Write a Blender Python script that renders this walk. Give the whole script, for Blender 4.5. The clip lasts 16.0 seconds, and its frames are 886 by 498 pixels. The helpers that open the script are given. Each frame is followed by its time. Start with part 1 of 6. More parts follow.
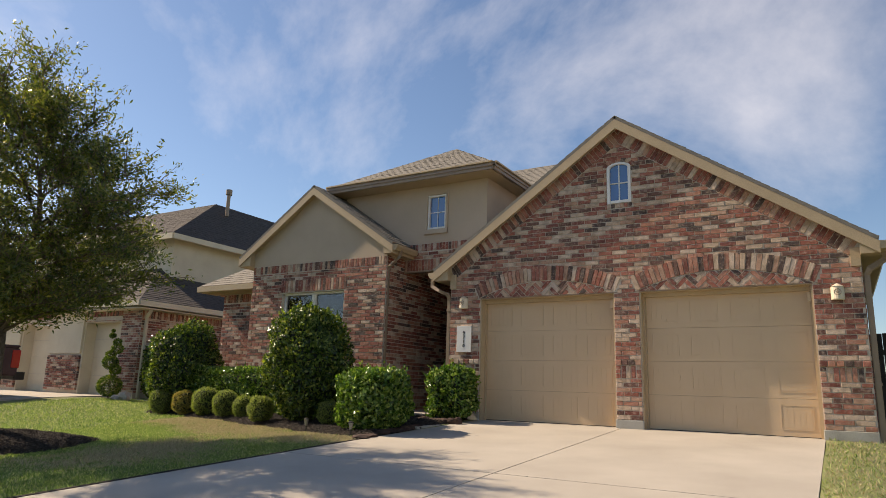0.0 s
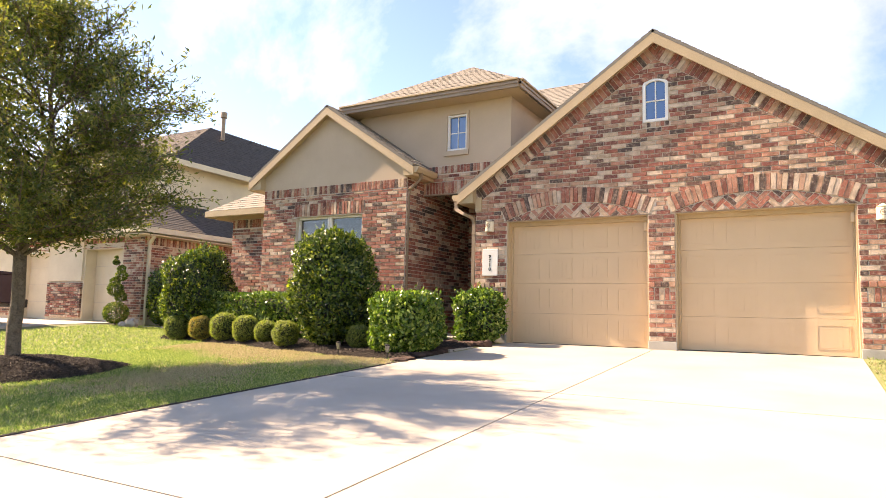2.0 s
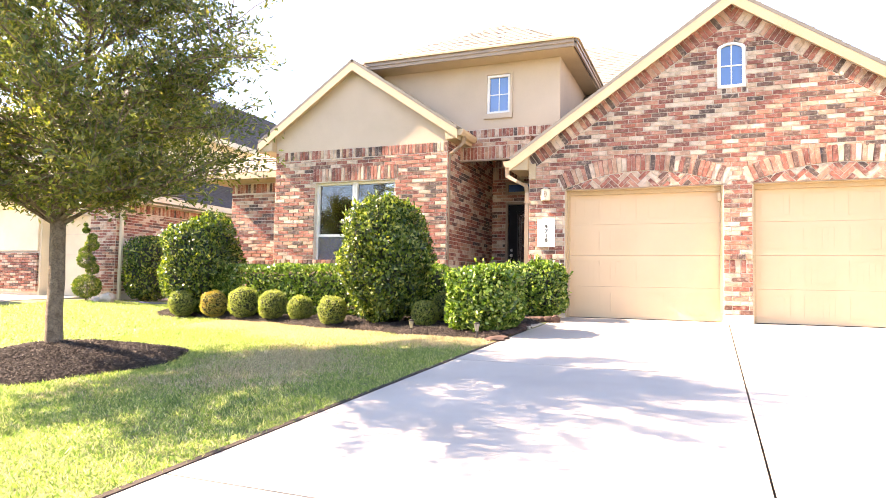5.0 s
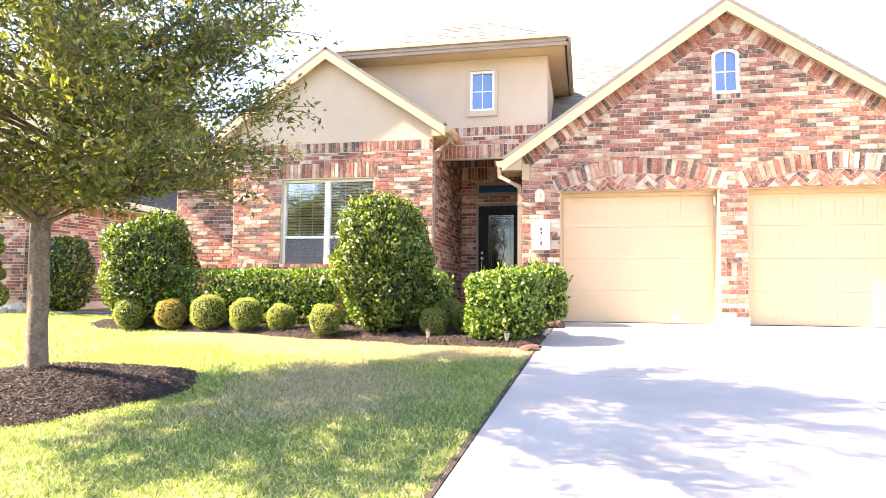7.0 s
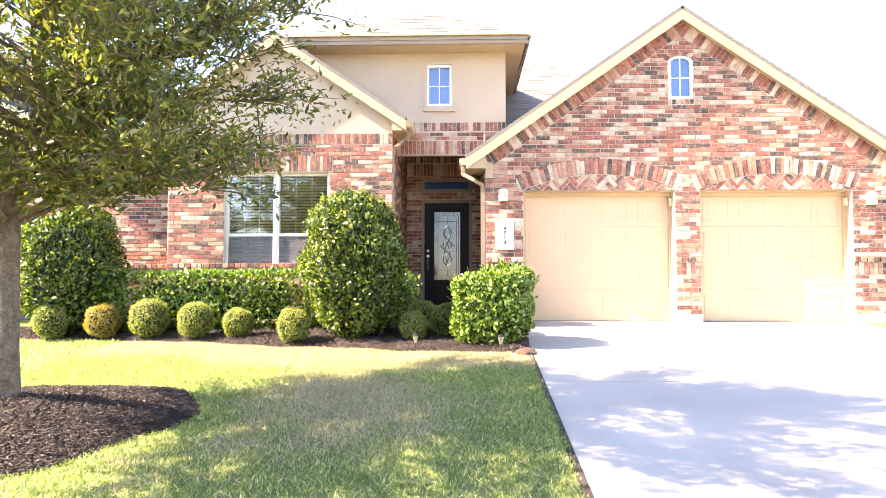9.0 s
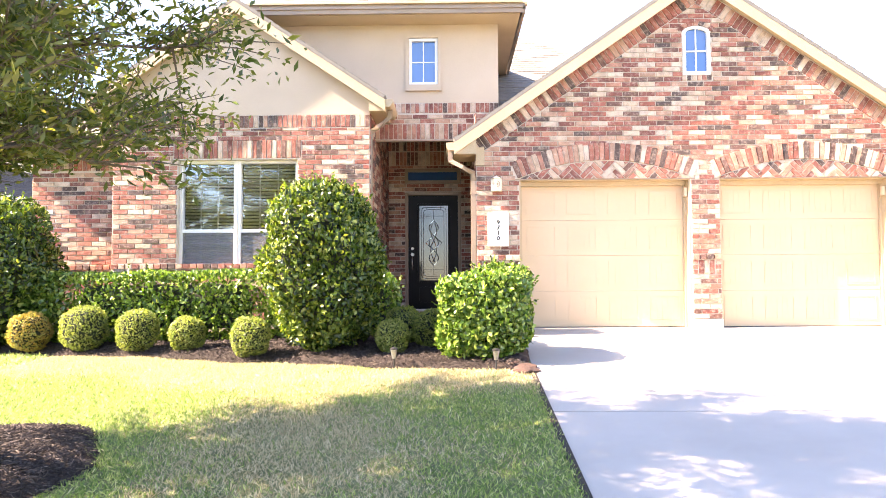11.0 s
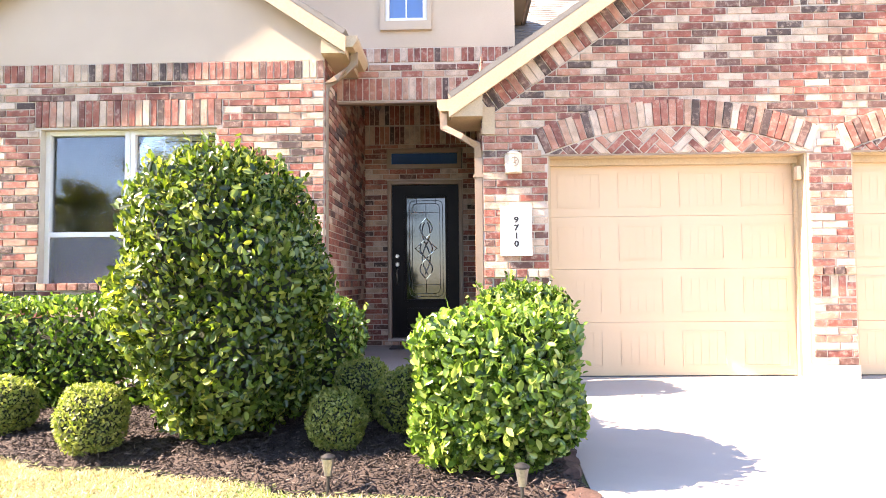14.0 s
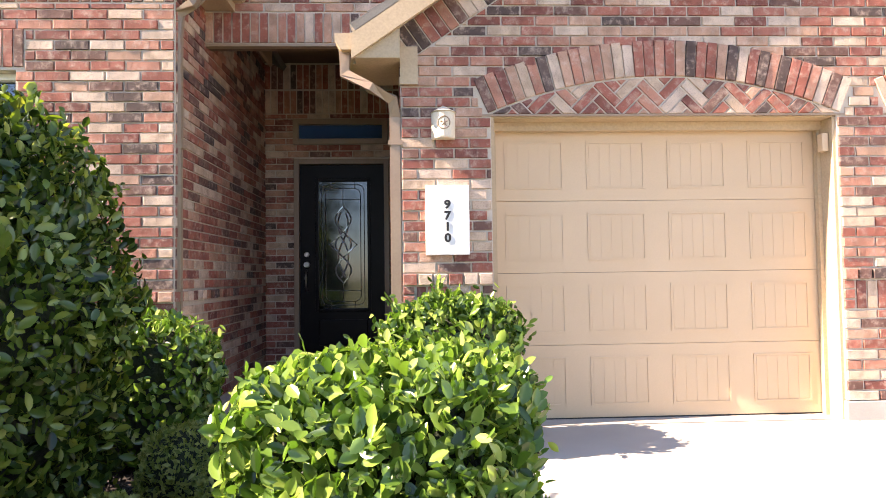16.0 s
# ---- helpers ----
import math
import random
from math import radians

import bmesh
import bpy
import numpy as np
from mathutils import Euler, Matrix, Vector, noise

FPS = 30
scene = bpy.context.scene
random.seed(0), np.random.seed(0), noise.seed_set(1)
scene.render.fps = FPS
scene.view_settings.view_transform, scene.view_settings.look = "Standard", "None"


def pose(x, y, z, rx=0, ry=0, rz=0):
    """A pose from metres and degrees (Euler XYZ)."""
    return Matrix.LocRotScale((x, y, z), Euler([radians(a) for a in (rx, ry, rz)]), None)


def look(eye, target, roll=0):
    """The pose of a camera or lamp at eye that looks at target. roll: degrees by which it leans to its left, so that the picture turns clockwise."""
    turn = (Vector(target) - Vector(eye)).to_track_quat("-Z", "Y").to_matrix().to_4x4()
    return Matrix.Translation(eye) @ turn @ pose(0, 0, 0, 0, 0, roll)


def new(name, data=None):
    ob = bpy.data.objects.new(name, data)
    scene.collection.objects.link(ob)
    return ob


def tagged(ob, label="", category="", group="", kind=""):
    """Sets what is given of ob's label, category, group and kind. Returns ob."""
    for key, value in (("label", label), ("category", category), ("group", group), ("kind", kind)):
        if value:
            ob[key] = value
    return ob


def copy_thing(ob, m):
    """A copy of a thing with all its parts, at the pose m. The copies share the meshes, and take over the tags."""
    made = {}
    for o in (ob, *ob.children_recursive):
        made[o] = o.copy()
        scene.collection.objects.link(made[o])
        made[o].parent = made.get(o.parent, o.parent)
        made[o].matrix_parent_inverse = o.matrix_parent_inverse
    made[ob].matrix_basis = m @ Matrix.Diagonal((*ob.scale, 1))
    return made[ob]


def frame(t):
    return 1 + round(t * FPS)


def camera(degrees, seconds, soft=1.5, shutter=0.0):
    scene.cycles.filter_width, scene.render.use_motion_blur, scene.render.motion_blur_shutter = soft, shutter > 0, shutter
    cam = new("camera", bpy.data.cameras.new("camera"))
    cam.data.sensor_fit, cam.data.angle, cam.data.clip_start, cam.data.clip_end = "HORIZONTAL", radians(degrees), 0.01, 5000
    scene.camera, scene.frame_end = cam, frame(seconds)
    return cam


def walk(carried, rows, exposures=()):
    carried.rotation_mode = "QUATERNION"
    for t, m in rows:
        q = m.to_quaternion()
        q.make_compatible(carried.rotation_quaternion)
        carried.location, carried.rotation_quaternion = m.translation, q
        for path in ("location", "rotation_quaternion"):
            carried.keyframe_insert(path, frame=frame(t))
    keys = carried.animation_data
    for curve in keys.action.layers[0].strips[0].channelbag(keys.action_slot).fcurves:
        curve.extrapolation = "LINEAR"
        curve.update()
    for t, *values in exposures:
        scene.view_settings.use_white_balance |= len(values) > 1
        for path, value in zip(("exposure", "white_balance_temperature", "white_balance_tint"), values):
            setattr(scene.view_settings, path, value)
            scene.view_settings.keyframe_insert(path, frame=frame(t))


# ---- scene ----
cam = camera(68.1, 16.0, soft=0.5)
PATH = [
    (0, (0.518, -0.539, 0.68), (-0.489, 1.138, 1.097), 1.8),
    (0.5, (0.534, -0.557, 0.682), (-0.457, 1.152, 0.995), 1.7),
    (1, (0.427, -0.558, 0.663), (-0.565, 1.156, 0.941), 1.6),
    (1.5, (0.117, -0.553, 0.625), (-0.879, 1.164, 0.869), 1.6),
    (2, (-0.307, -0.644, 0.6), (-1.28, 1.091, 0.804), 1.4),
    (2.5, (-0.77, -0.669, 0.618), (-1.742, 1.071, 0.781), 1.3),
    (3, (-1.194, -0.781, 0.624), (-2.168, 0.96, 0.766), 1.3),
    (3.2, (-1.37, -0.827, 0.655), (-2.333, 0.921, 0.79), 1.2),
    (5.3, (-3.016, -0.945, 0.646), (-3.698, 0.931, 0.765), 1.0),
    (5.5, (-3.213, -0.949, 0.656), (-3.848, 0.944, 0.779), 0.9),
    (6, (-3.669, -0.962, 0.682), (-4.258, 0.946, 0.8), 0.7),
    (6.5, (-4.138, -0.931, 0.666), (-4.611, 1.008, 0.788), 0.6),
    (7, (-4.597, -0.874, 0.695), (-5.018, 1.078, 0.816), 0.5),
    (7.5, (-4.99, -0.842, 0.727), (-5.377, 1.117, 0.84), 0.4),
    (8, (-5.385, -0.729, 0.733), (-5.679, 1.246, 0.84), 0.3),
    (8.5, (-5.721, -0.685, 0.78), (-5.937, 1.301, 0.883), 0.1),
    (9, (-5.96, -0.726, 0.821), (-6.023, 1.271, 0.92), 0.0),
    (9.2, (-6.049, -0.708, 0.818), (-6.085, 1.289, 0.92), 0.0),
    (11.5, (-5.89, 1.123, 0.915), (-5.924, 3.121, 1.008), -0.4),
    (12, (-5.86, 1.643, 0.981), (-5.901, 3.64, 1.073), -0.5),
    (12.5, (-5.872, 2.191, 1.014), (-5.917, 4.188, 1.104), -0.6),
    (13, (-5.841, 2.715, 1.03), (-5.887, 4.712, 1.121), -0.5),
    (13.5, (-5.837, 3.233, 1.06), (-5.891, 5.23, 1.154), -0.5),
    (14, (-5.817, 3.742, 1.121), (-5.872, 5.739, 1.215), -0.5),
    (14.5, (-5.737, 4.206, 1.141), (-5.8, 6.203, 1.238), -0.5),
    (15, (-5.62, 4.637, 1.129), (-5.589, 6.635, 1.223), -0.5),
    (15.5, (-5.575, 5.111, 1.192), (-5.496, 7.108, 1.279), -0.8),
    (16, (-5.515, 5.534, 1.202), (-5.429, 7.53, 1.283), -0.8),
]
EXPOSURES = [(0, 0.5, 7350, 17), (0.5, 0.78, 8100, 20), (1, 1.06, 8500, 22), (1.5, 1.5, 8400, 24), (2, 1.84, 8300, 25), (3, 2.32, 8250, 26),
             (5.5, 3.05, 7800, 28), (9, 3.18, 7450, 28), (12.5, 3.2, 7200, 29), (14.5, 2.98, 7050, 28), (16, 2.38, 7000, 26)]
walk(cam, [(t, look(eye, target, roll)) for t, eye, target, roll in PATH],
     exposures=EXPOSURES)

# ---- light and world ----
SUN_TO = Vector((-8.5, -1.05, 6.9)).normalized()
world = bpy.data.worlds.new("sky")
scene.world = world
world.use_nodes = True
wn, wl = world.node_tree.nodes, world.node_tree.links
sky = wn.new("ShaderNodeTexSky")
sky.sky_type, sky.sun_disc = "NISHITA", False
sky.sun_elevation = math.asin(SUN_TO.z)
sky.sun_rotation = math.atan2(SUN_TO.x, SUN_TO.y)
sky.air_density, sky.dust_density, sky.ozone_density = 1.0, 0.35, 2.2
puffs = wn.new("ShaderNodeTexNoise")
puffs.inputs["Scale"].default_value, puffs.inputs["Detail"].default_value = 1.9, 8
puffs.inputs["Roughness"].default_value, puffs.inputs["Distortion"].default_value = 0.6, 0.25
puff_ramp = wn.new("ShaderNodeValToRGB")
puff_ramp.color_ramp.elements[0].position, puff_ramp.color_ramp.elements[1].position = 0.52, 1.0
puff_mix = wn.new("ShaderNodeMix")
puff_mix.data_type = "RGBA"
puff_mix.inputs["B"].default_value = (9.0, 9.2, 9.6, 1)
wl.new(puffs.outputs["Fac"], puff_ramp.inputs["Fac"])
wl.new(puff_ramp.outputs["Color"], puff_mix.inputs["Factor"])
sky_tint = wn.new("ShaderNodeMix")
sky_tint.data_type, sky_tint.blend_type = "RGBA", "MULTIPLY"
sky_tint.inputs["Factor"].default_value = 1.0
sky_tint.inputs["B"].default_value = (0.88, 1.0, 1.08, 1)
wl.new(sky.outputs["Color"], sky_tint.inputs["A"])
wl.new(sky_tint.outputs["Result"], puff_mix.inputs["A"])
wl.new(puff_mix.outputs["Result"], wn["Background"].inputs["Color"])
wn["Background"].inputs["Strength"].default_value = 0.09
sun = new("sun", bpy.data.lights.new("sun", "SUN"))
sun.data.energy, sun.data.angle, sun.data.color = 5.0, radians(0.55), (1.0, 0.88, 0.69)
sun.matrix_world = look((-30, -12, 26), (0, 0, 0))
sun.rotation_mode = "QUATERNION"
sun.rotation_quaternion = SUN_TO.to_track_quat("Z", "Y")


# ---- materials ----
def shader(name, rough=0.8, metal=0.0):
    m = bpy.data.materials.new(name)
    m.use_nodes = True
    b = m.node_tree.nodes["Principled BSDF"]
    b.inputs["Roughness"].default_value, b.inputs["Metallic"].default_value = rough, metal
    return m, m.node_tree.nodes, m.node_tree.links, b


def ramp_node(n, stops, step=False):
    r = n.new("ShaderNodeValToRGB")
    r.color_ramp.interpolation = "CONSTANT" if step else "LINEAR"
    while len(r.color_ramp.elements) < len(stops):
        r.color_ramp.elements.new(0.5)
    for e, (p, c) in zip(r.color_ramp.elements, stops):
        e.position, e.color = p, (*c, 1)
    return r


def noise_node(n, l, scale, detail=4, rough=0.55):
    c = n.new("ShaderNodeTexCoord")
    t = n.new("ShaderNodeTexNoise")
    t.inputs["Scale"].default_value, t.inputs["Detail"].default_value, t.inputs["Roughness"].default_value = scale, detail, rough
    l.new(c.outputs["Object"], t.inputs["Vector"])
    return t


def mix_node(n, l, fac, a, b, mode="MIX"):
    x = n.new("ShaderNodeMix")
    x.data_type, x.blend_type = "RGBA", mode
    for key, v in (("Factor", fac), ("A", a), ("B", b)):
        if isinstance(v, (int, float)):
            x.inputs[key].default_value = v
        elif isinstance(v, tuple):
            x.inputs[key].default_value = (*v, 1)
        else:
            l.new(v, x.inputs[key])
    return x.outputs["Result"]


def bump(n, l, b, height, strength=0.3, distance=0.01):
    k = n.new("ShaderNodeBump")
    k.inputs["Strength"].default_value, k.inputs["Distance"].default_value = strength, distance
    l.new(height, k.inputs["Height"])
    l.new(k.outputs["Normal"], b.inputs["Normal"])


def plain(name, low, high, scale=6.0, fine=90.0, rough=0.75, metal=0.0, relief=0.15, depth=0.004, grime=0.25):
    """Two-scale variation between two close colours, with fine relief."""
    m, n, l, b = shader(name, rough, metal)
    big, small = noise_node(n, l, scale), noise_node(n, l, fine, 3)
    r = ramp_node(n, [(0.3, low), (0.7, high)])
    l.new(big.outputs["Fac"], r.inputs["Fac"])
    g = ramp_node(n, [(0.3, (1 - grime,) * 3), (0.65, (1, 1, 1))])
    l.new(small.outputs["Fac"], g.inputs["Fac"])
    l.new(mix_node(n, l, 1.0, r.outputs["Color"], g.outputs["Color"], "MULTIPLY"), b.inputs["Base Color"])
    bump(n, l, b, small.outputs["Fac"], relief, depth)
    return m


def brick_material(name, island):
    m, n, l, b = shader(name, 0.88)
    if island:
        src = n.new("ShaderNodeNewGeometry").outputs["Random Per Island"]
    else:
        src = n.new("ShaderNodeObjectInfo").outputs["Random"]
    tones = [(0.0, (0.31, 0.103, 0.070)), (0.15, (0.42, 0.195, 0.133)), (0.27, (0.21, 0.070, 0.052)), (0.40, (0.46, 0.28, 0.195)),
             (0.51, (0.088, 0.058, 0.050)), (0.58, (0.34, 0.125, 0.087)), (0.70, (0.54, 0.41, 0.30)), (0.80, (0.155, 0.078, 0.060)), (0.89, (0.58, 0.46, 0.36))]
    r = ramp_node(n, tones, True)
    l.new(src, r.inputs["Fac"])
    where = n.new("ShaderNodeNewGeometry").outputs["Position"]
    fields = []
    for scale, detail, rough in ((21, 6, 0.7), (9, 3, 0.5), (170, 3, 0.6)):
        t = n.new("ShaderNodeTexNoise")
        t.inputs["Scale"].default_value, t.inputs["Detail"].default_value, t.inputs["Roughness"].default_value = scale, detail, rough
        l.new(where, t.inputs["Vector"])
        fields.append(t)
    blot, cloud, grit = fields
    w = ramp_node(n, [(0.50, (0, 0, 0)), (0.66, (0.6, 0.6, 0.6))])
    l.new(blot.outputs["Fac"], w.inputs["Fac"])
    washed = mix_node(n, l, w.outputs["Color"], r.outputs["Color"], (0.55, 0.43, 0.345))
    c = ramp_node(n, [(0.36, (0.74, 0.71, 0.69)), (0.58, (1.08, 1.06, 1.05))])
    l.new(cloud.outputs["Fac"], c.inputs["Fac"])
    toned = mix_node(n, l, 1.0, washed, c.outputs["Color"], "MULTIPLY")
    g = ramp_node(n, [(0.30, (0.62, 0.58, 0.57)), (0.5, (1, 1, 1))])
    l.new(grit.outputs["Fac"], g.inputs["Fac"])
    l.new(mix_node(n, l, 1.0, toned, g.outputs["Color"], "MULTIPLY"), b.inputs["Base Color"])
    bump(n, l, b, blot.outputs["Fac"], 0.8, 0.012)
    return m


def leaf_material(name, tones, rough=0.35, trans=0.35, tint=(1.5, 1.7, 0.7)):
    m, n, l, b = shader(name, rough)
    src = n.new("ShaderNodeNewGeometry").outputs["Random Per Island"]
    r = ramp_node(n, tones)
    l.new(src, r.inputs["Fac"])
    l.new(r.outputs["Color"], b.inputs["Base Color"])
    t = n.new("ShaderNodeBsdfTranslucent")
    l.new(mix_node(n, l, 1.0, r.outputs["Color"], tint, "MULTIPLY"), t.inputs["Color"])
    x = n.new("ShaderNodeMixShader")
    x.inputs["Fac"].default_value = trans
    l.new(b.outputs["BSDF"], x.inputs[1])
    l.new(t.outputs["BSDF"], x.inputs[2])
    l.new(x.outputs["Shader"], n["Material Output"].inputs["Surface"])
    return m


BRICK = brick_material("brick_face", True)
BRICK_ONE = brick_material("brick_single", False)
MORTAR = plain("mortar", (0.54, 0.47, 0.385), (0.65, 0.575, 0.48), 8, 160, 0.95, relief=0.4)
STUCCO = plain("stucco", (0.49, 0.39, 0.29), (0.56, 0.45, 0.34), 1.2, 220, 0.92, relief=0.35, depth=0.003, grime=0.12)
TRIM = plain("tan_trim_paint", (0.45, 0.34, 0.21), (0.50, 0.38, 0.24), 3, 60, 0.6, relief=0.08, grime=0.15)
TAN = plain("tan_garage_paint", (0.56, 0.415, 0.265), (0.61, 0.455, 0.295), 1.5, 120, 0.5, relief=0.05, grime=0.06)
GUTTER = plain("taupe_gutter_paint", (0.28, 0.20, 0.135), (0.32, 0.235, 0.16), 3, 80, 0.45, relief=0.05, grime=0.12)
WHITE = plain("white_vinyl", (0.74, 0.73, 0.69), (0.82, 0.81, 0.78), 4, 100, 0.4, relief=0.04, grime=0.08)
CONCRETE = plain("driveway_concrete", (0.385, 0.35, 0.30), (0.475, 0.435, 0.375), 0.9, 180, 0.9, relief=0.3, depth=0.003, grime=0.18)
FOOTING = plain("footing_concrete", (0.38, 0.37, 0.33), (0.50, 0.48, 0.43), 5, 120, 0.95, relief=0.4, grime=0.3)
DOOR_BLACK = plain("dark_stained_door", (0.005, 0.0045, 0.006), (0.010, 0.008, 0.009), 5, 70, 0.38, relief=0.06, grime=0.3)
DOOR_BLACK.node_tree.nodes["Principled BSDF"].inputs["Specular IOR Level"].default_value = 0.12
STEEL = plain("satin_nickel", (0.55, 0.53, 0.50), (0.65, 0.63, 0.60), 9, 90, 0.3, 1.0, relief=0.02, grime=0.1)
LEAD = plain("lead_came", (0.35, 0.36, 0.37), (0.5, 0.5, 0.5), 20, 90, 0.35, 0.9, relief=0.05)
CREAM = plain("cream_ceramic", (0.66, 0.58, 0.44), (0.74, 0.66, 0.52), 9, 120, 0.5, relief=0.1, grime=0.15)
BLACK = plain("black_paint", (0.012, 0.012, 0.012), (0.02, 0.02, 0.02), 9, 120, 0.5, relief=0.05)
BLIND = plain("blind_slat", (0.56, 0.58, 0.42), (0.66, 0.67, 0.50), 6, 80, 0.6, relief=0.03)
# near-black colour stands for the missing light in the rooms
INTERIOR_DARK = plain("interior_painted_dark", (0.05, 0.05, 0.05), (0.08, 0.08, 0.075), 2, 30, 0.9)
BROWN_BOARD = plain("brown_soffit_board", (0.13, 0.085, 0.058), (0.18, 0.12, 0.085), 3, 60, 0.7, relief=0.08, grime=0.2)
BARK = plain("oak_bark", (0.13, 0.095, 0.065), (0.24, 0.19, 0.14), 14, 60, 0.95, relief=0.9, depth=0.02, grime=0.5)
SOIL = plain("soil", (0.022, 0.015, 0.011), (0.042, 0.031, 0.023), 5, 60, 0.97, relief=0.6, depth=0.02)
MULCH = plain("mulch_chips", (0.02, 0.013, 0.010), (0.062, 0.043, 0.034), 16, 120, 0.92, relief=0.6, depth=0.01, grime=0.5)
STONE = plain("bed_stone", (0.045, 0.024, 0.018), (0.085, 0.046, 0.034), 7, 70, 0.9, relief=0.5, depth=0.01, grime=0.4)
SHINGLE = plain("weathered_shingle", (0.19, 0.174, 0.148), (0.23, 0.211, 0.182), 9, 150, 0.93, relief=0.5, grime=0.2)
SHINGLE_DARK = plain("dark_shingle", (0.055, 0.045, 0.04), (0.095, 0.08, 0.072), 7, 150, 0.93, relief=0.5, grime=0.35)
CREAM_WALL = plain("cream_siding", (0.60, 0.52, 0.38), (0.68, 0.60, 0.45), 2, 90, 0.8, grime=0.1)
GRASS_SOIL = plain("lawn_ground", (0.12, 0.15, 0.05), (0.22, 0.235, 0.095), 1.3, 60, 0.95, relief=0.8, depth=0.02, grime=0.45)
ASPHALT = plain("asphalt", (0.045, 0.045, 0.045), (0.06, 0.06, 0.06), 3, 90, 0.95, relief=0.4)
TRUCK_BLUE = plain("truck_paint", (0.012, 0.014, 0.03), (0.018, 0.02, 0.045), 3, 40, 0.2, 0.2, relief=0.0, grime=0.05)
TYRE = plain("tyre_rubber", (0.015, 0.015, 0.015), (0.025, 0.025, 0.025), 9, 60, 0.85)
RED_LAMP = plain("red_lens", (0.45, 0.01, 0.01), (0.55, 0.015, 0.012), 9, 60, 0.2, relief=0.0)
FENCE = plain("dark_fence", (0.03, 0.025, 0.02), (0.055, 0.045, 0.035), 4, 60, 0.9)
HOSE = plain("blue_hose", (0.03, 0.04, 0.2), (0.05, 0.06, 0.28), 9, 60, 0.5)

glass_m, gn, gl, gb = shader("window_glass", 0.02)
gb.inputs["Base Color"].default_value = (0.02, 0.024, 0.026, 1)
gb.inputs["IOR"].default_value = 1.52
g_clear = gn.new("ShaderNodeBsdfTransparent")
g_gloss = gn.new("ShaderNodeBsdfGlossy")
g_gloss.inputs["Roughness"].default_value = 0.015
g_fres = gn.new("ShaderNodeFresnel")
g_fres.inputs["IOR"].default_value = 2.1
g_mix = gn.new("ShaderNodeMixShader")
gl.new(g_fres.outputs["Fac"], g_mix.inputs["Fac"])
gl.new(g_clear.outputs["BSDF"], g_mix.inputs[1])
gl.new(g_gloss.outputs["BSDF"], g_mix.inputs[2])
gl.new(g_mix.outputs["Shader"], gn["Material Output"].inputs["Surface"])
GLASS = glass_m
mirror_m, mn, ml, mb = shader("sky_painted_glass", 0.03, 0.0)
# blue base colour paints in the sky's reflection, beside the real gloss
mb.inputs["Base Color"].default_value = (0.03, 0.10, 0.27, 1)
mb.inputs["IOR"].default_value = 2.15
SKY_PAINTED = mirror_m
doorglass_m, dgn, dgl, dgb = shader("door_glass", 0.06)
dgb.inputs["Base Color"].default_value, dgb.inputs["IOR"].default_value = (0.02, 0.022, 0.023, 1), 1.75
DOOR_GLASS = doorglass_m

PRIVET = leaf_material("privet_leaf", [(0, (0.011, 0.026, 0.007)), (0.45, (0.052, 0.098, 0.018)), (0.8, (0.12, 0.18, 0.032)), (1, (0.28, 0.32, 0.08))], 0.27, 0.25, (2.1, 2.1, 0.6))
HEDGE = leaf_material("hedge_leaf", [(0, (0.025, 0.055, 0.010)), (0.45, (0.095, 0.175, 0.028)), (0.8, (0.19, 0.28, 0.05)), (1, (0.36, 0.42, 0.11))], 0.2, 0.24, (1.3, 1.65, 0.65))
BOX_LEAF = leaf_material("boxwood_leaf", [(0, (0.09, 0.13, 0.03)), (0.5, (0.20, 0.245, 0.06)), (1, (0.33, 0.34, 0.12))], 0.5, 0.42)
ORANGE_LEAF = leaf_material("browned_boxwood_leaf", [(0, (0.17, 0.15, 0.035)), (0.5, (0.40, 0.25, 0.06)), (0.8, (0.26, 0.27, 0.07)), (1, (0.34, 0.33, 0.11))], 0.5, 0.35)
OAK_LEAF = leaf_material("oak_leaf", [(0, (0.035, 0.06, 0.02)), (0.5, (0.09, 0.12, 0.034)), (0.85, (0.17, 0.18, 0.055)), (1, (0.24, 0.23, 0.10))], 0.3, 0.45, (1.75, 1.75, 0.6))
GRASS = leaf_material("grass_blade", [(0, (0.07, 0.135, 0.03)), (0.5, (0.195, 0.28, 0.068)), (0.85, (0.41, 0.43, 0.17)), (1, (0.56, 0.52, 0.32))], 0.5, 0.4, (1.2, 1.42, 0.78))
DRY_GRASS = leaf_material("dry_grass_blade", [(0, (0.30, 0.235, 0.13)), (0.5, (0.46, 0.38, 0.23)), (1, (0.60, 0.52, 0.35))], 0.7, 0.3, (1.1, 1.1, 0.9))


# ---- building helpers ----
def thing(name, label, category, at=(0, 0, 0), group="", kind=""):
    ob = new(name)
    ob.location = at
    ob.empty_display_size = 0.2
    return tagged(ob, label, category, group, kind)


def finish(name, bm, material, parent=None, label="", smooth=False):
    me = bpy.data.meshes.new(name)
    bm.normal_update()
    bm.to_mesh(me)
    bm.free()
    me.materials.append(material)
    if smooth:
        me.polygons.foreach_set("use_smooth", [True] * len(me.polygons))
    ob = new(name, me)
    if parent is not None:
        ob.parent = parent
        ob.matrix_parent_inverse = Matrix.Translation(-parent_place(parent))
    return tagged(ob, label) if label else ob


def parent_place(ob):
    return ob.location.copy() if ob.type == "EMPTY" else Vector((0, 0, 0))


def part(name, bm, material, parent, label="", smooth=False):
    """One mesh in world coordinates, as a part under its thing."""
    return finish(name, bm, material, parent, label, smooth)


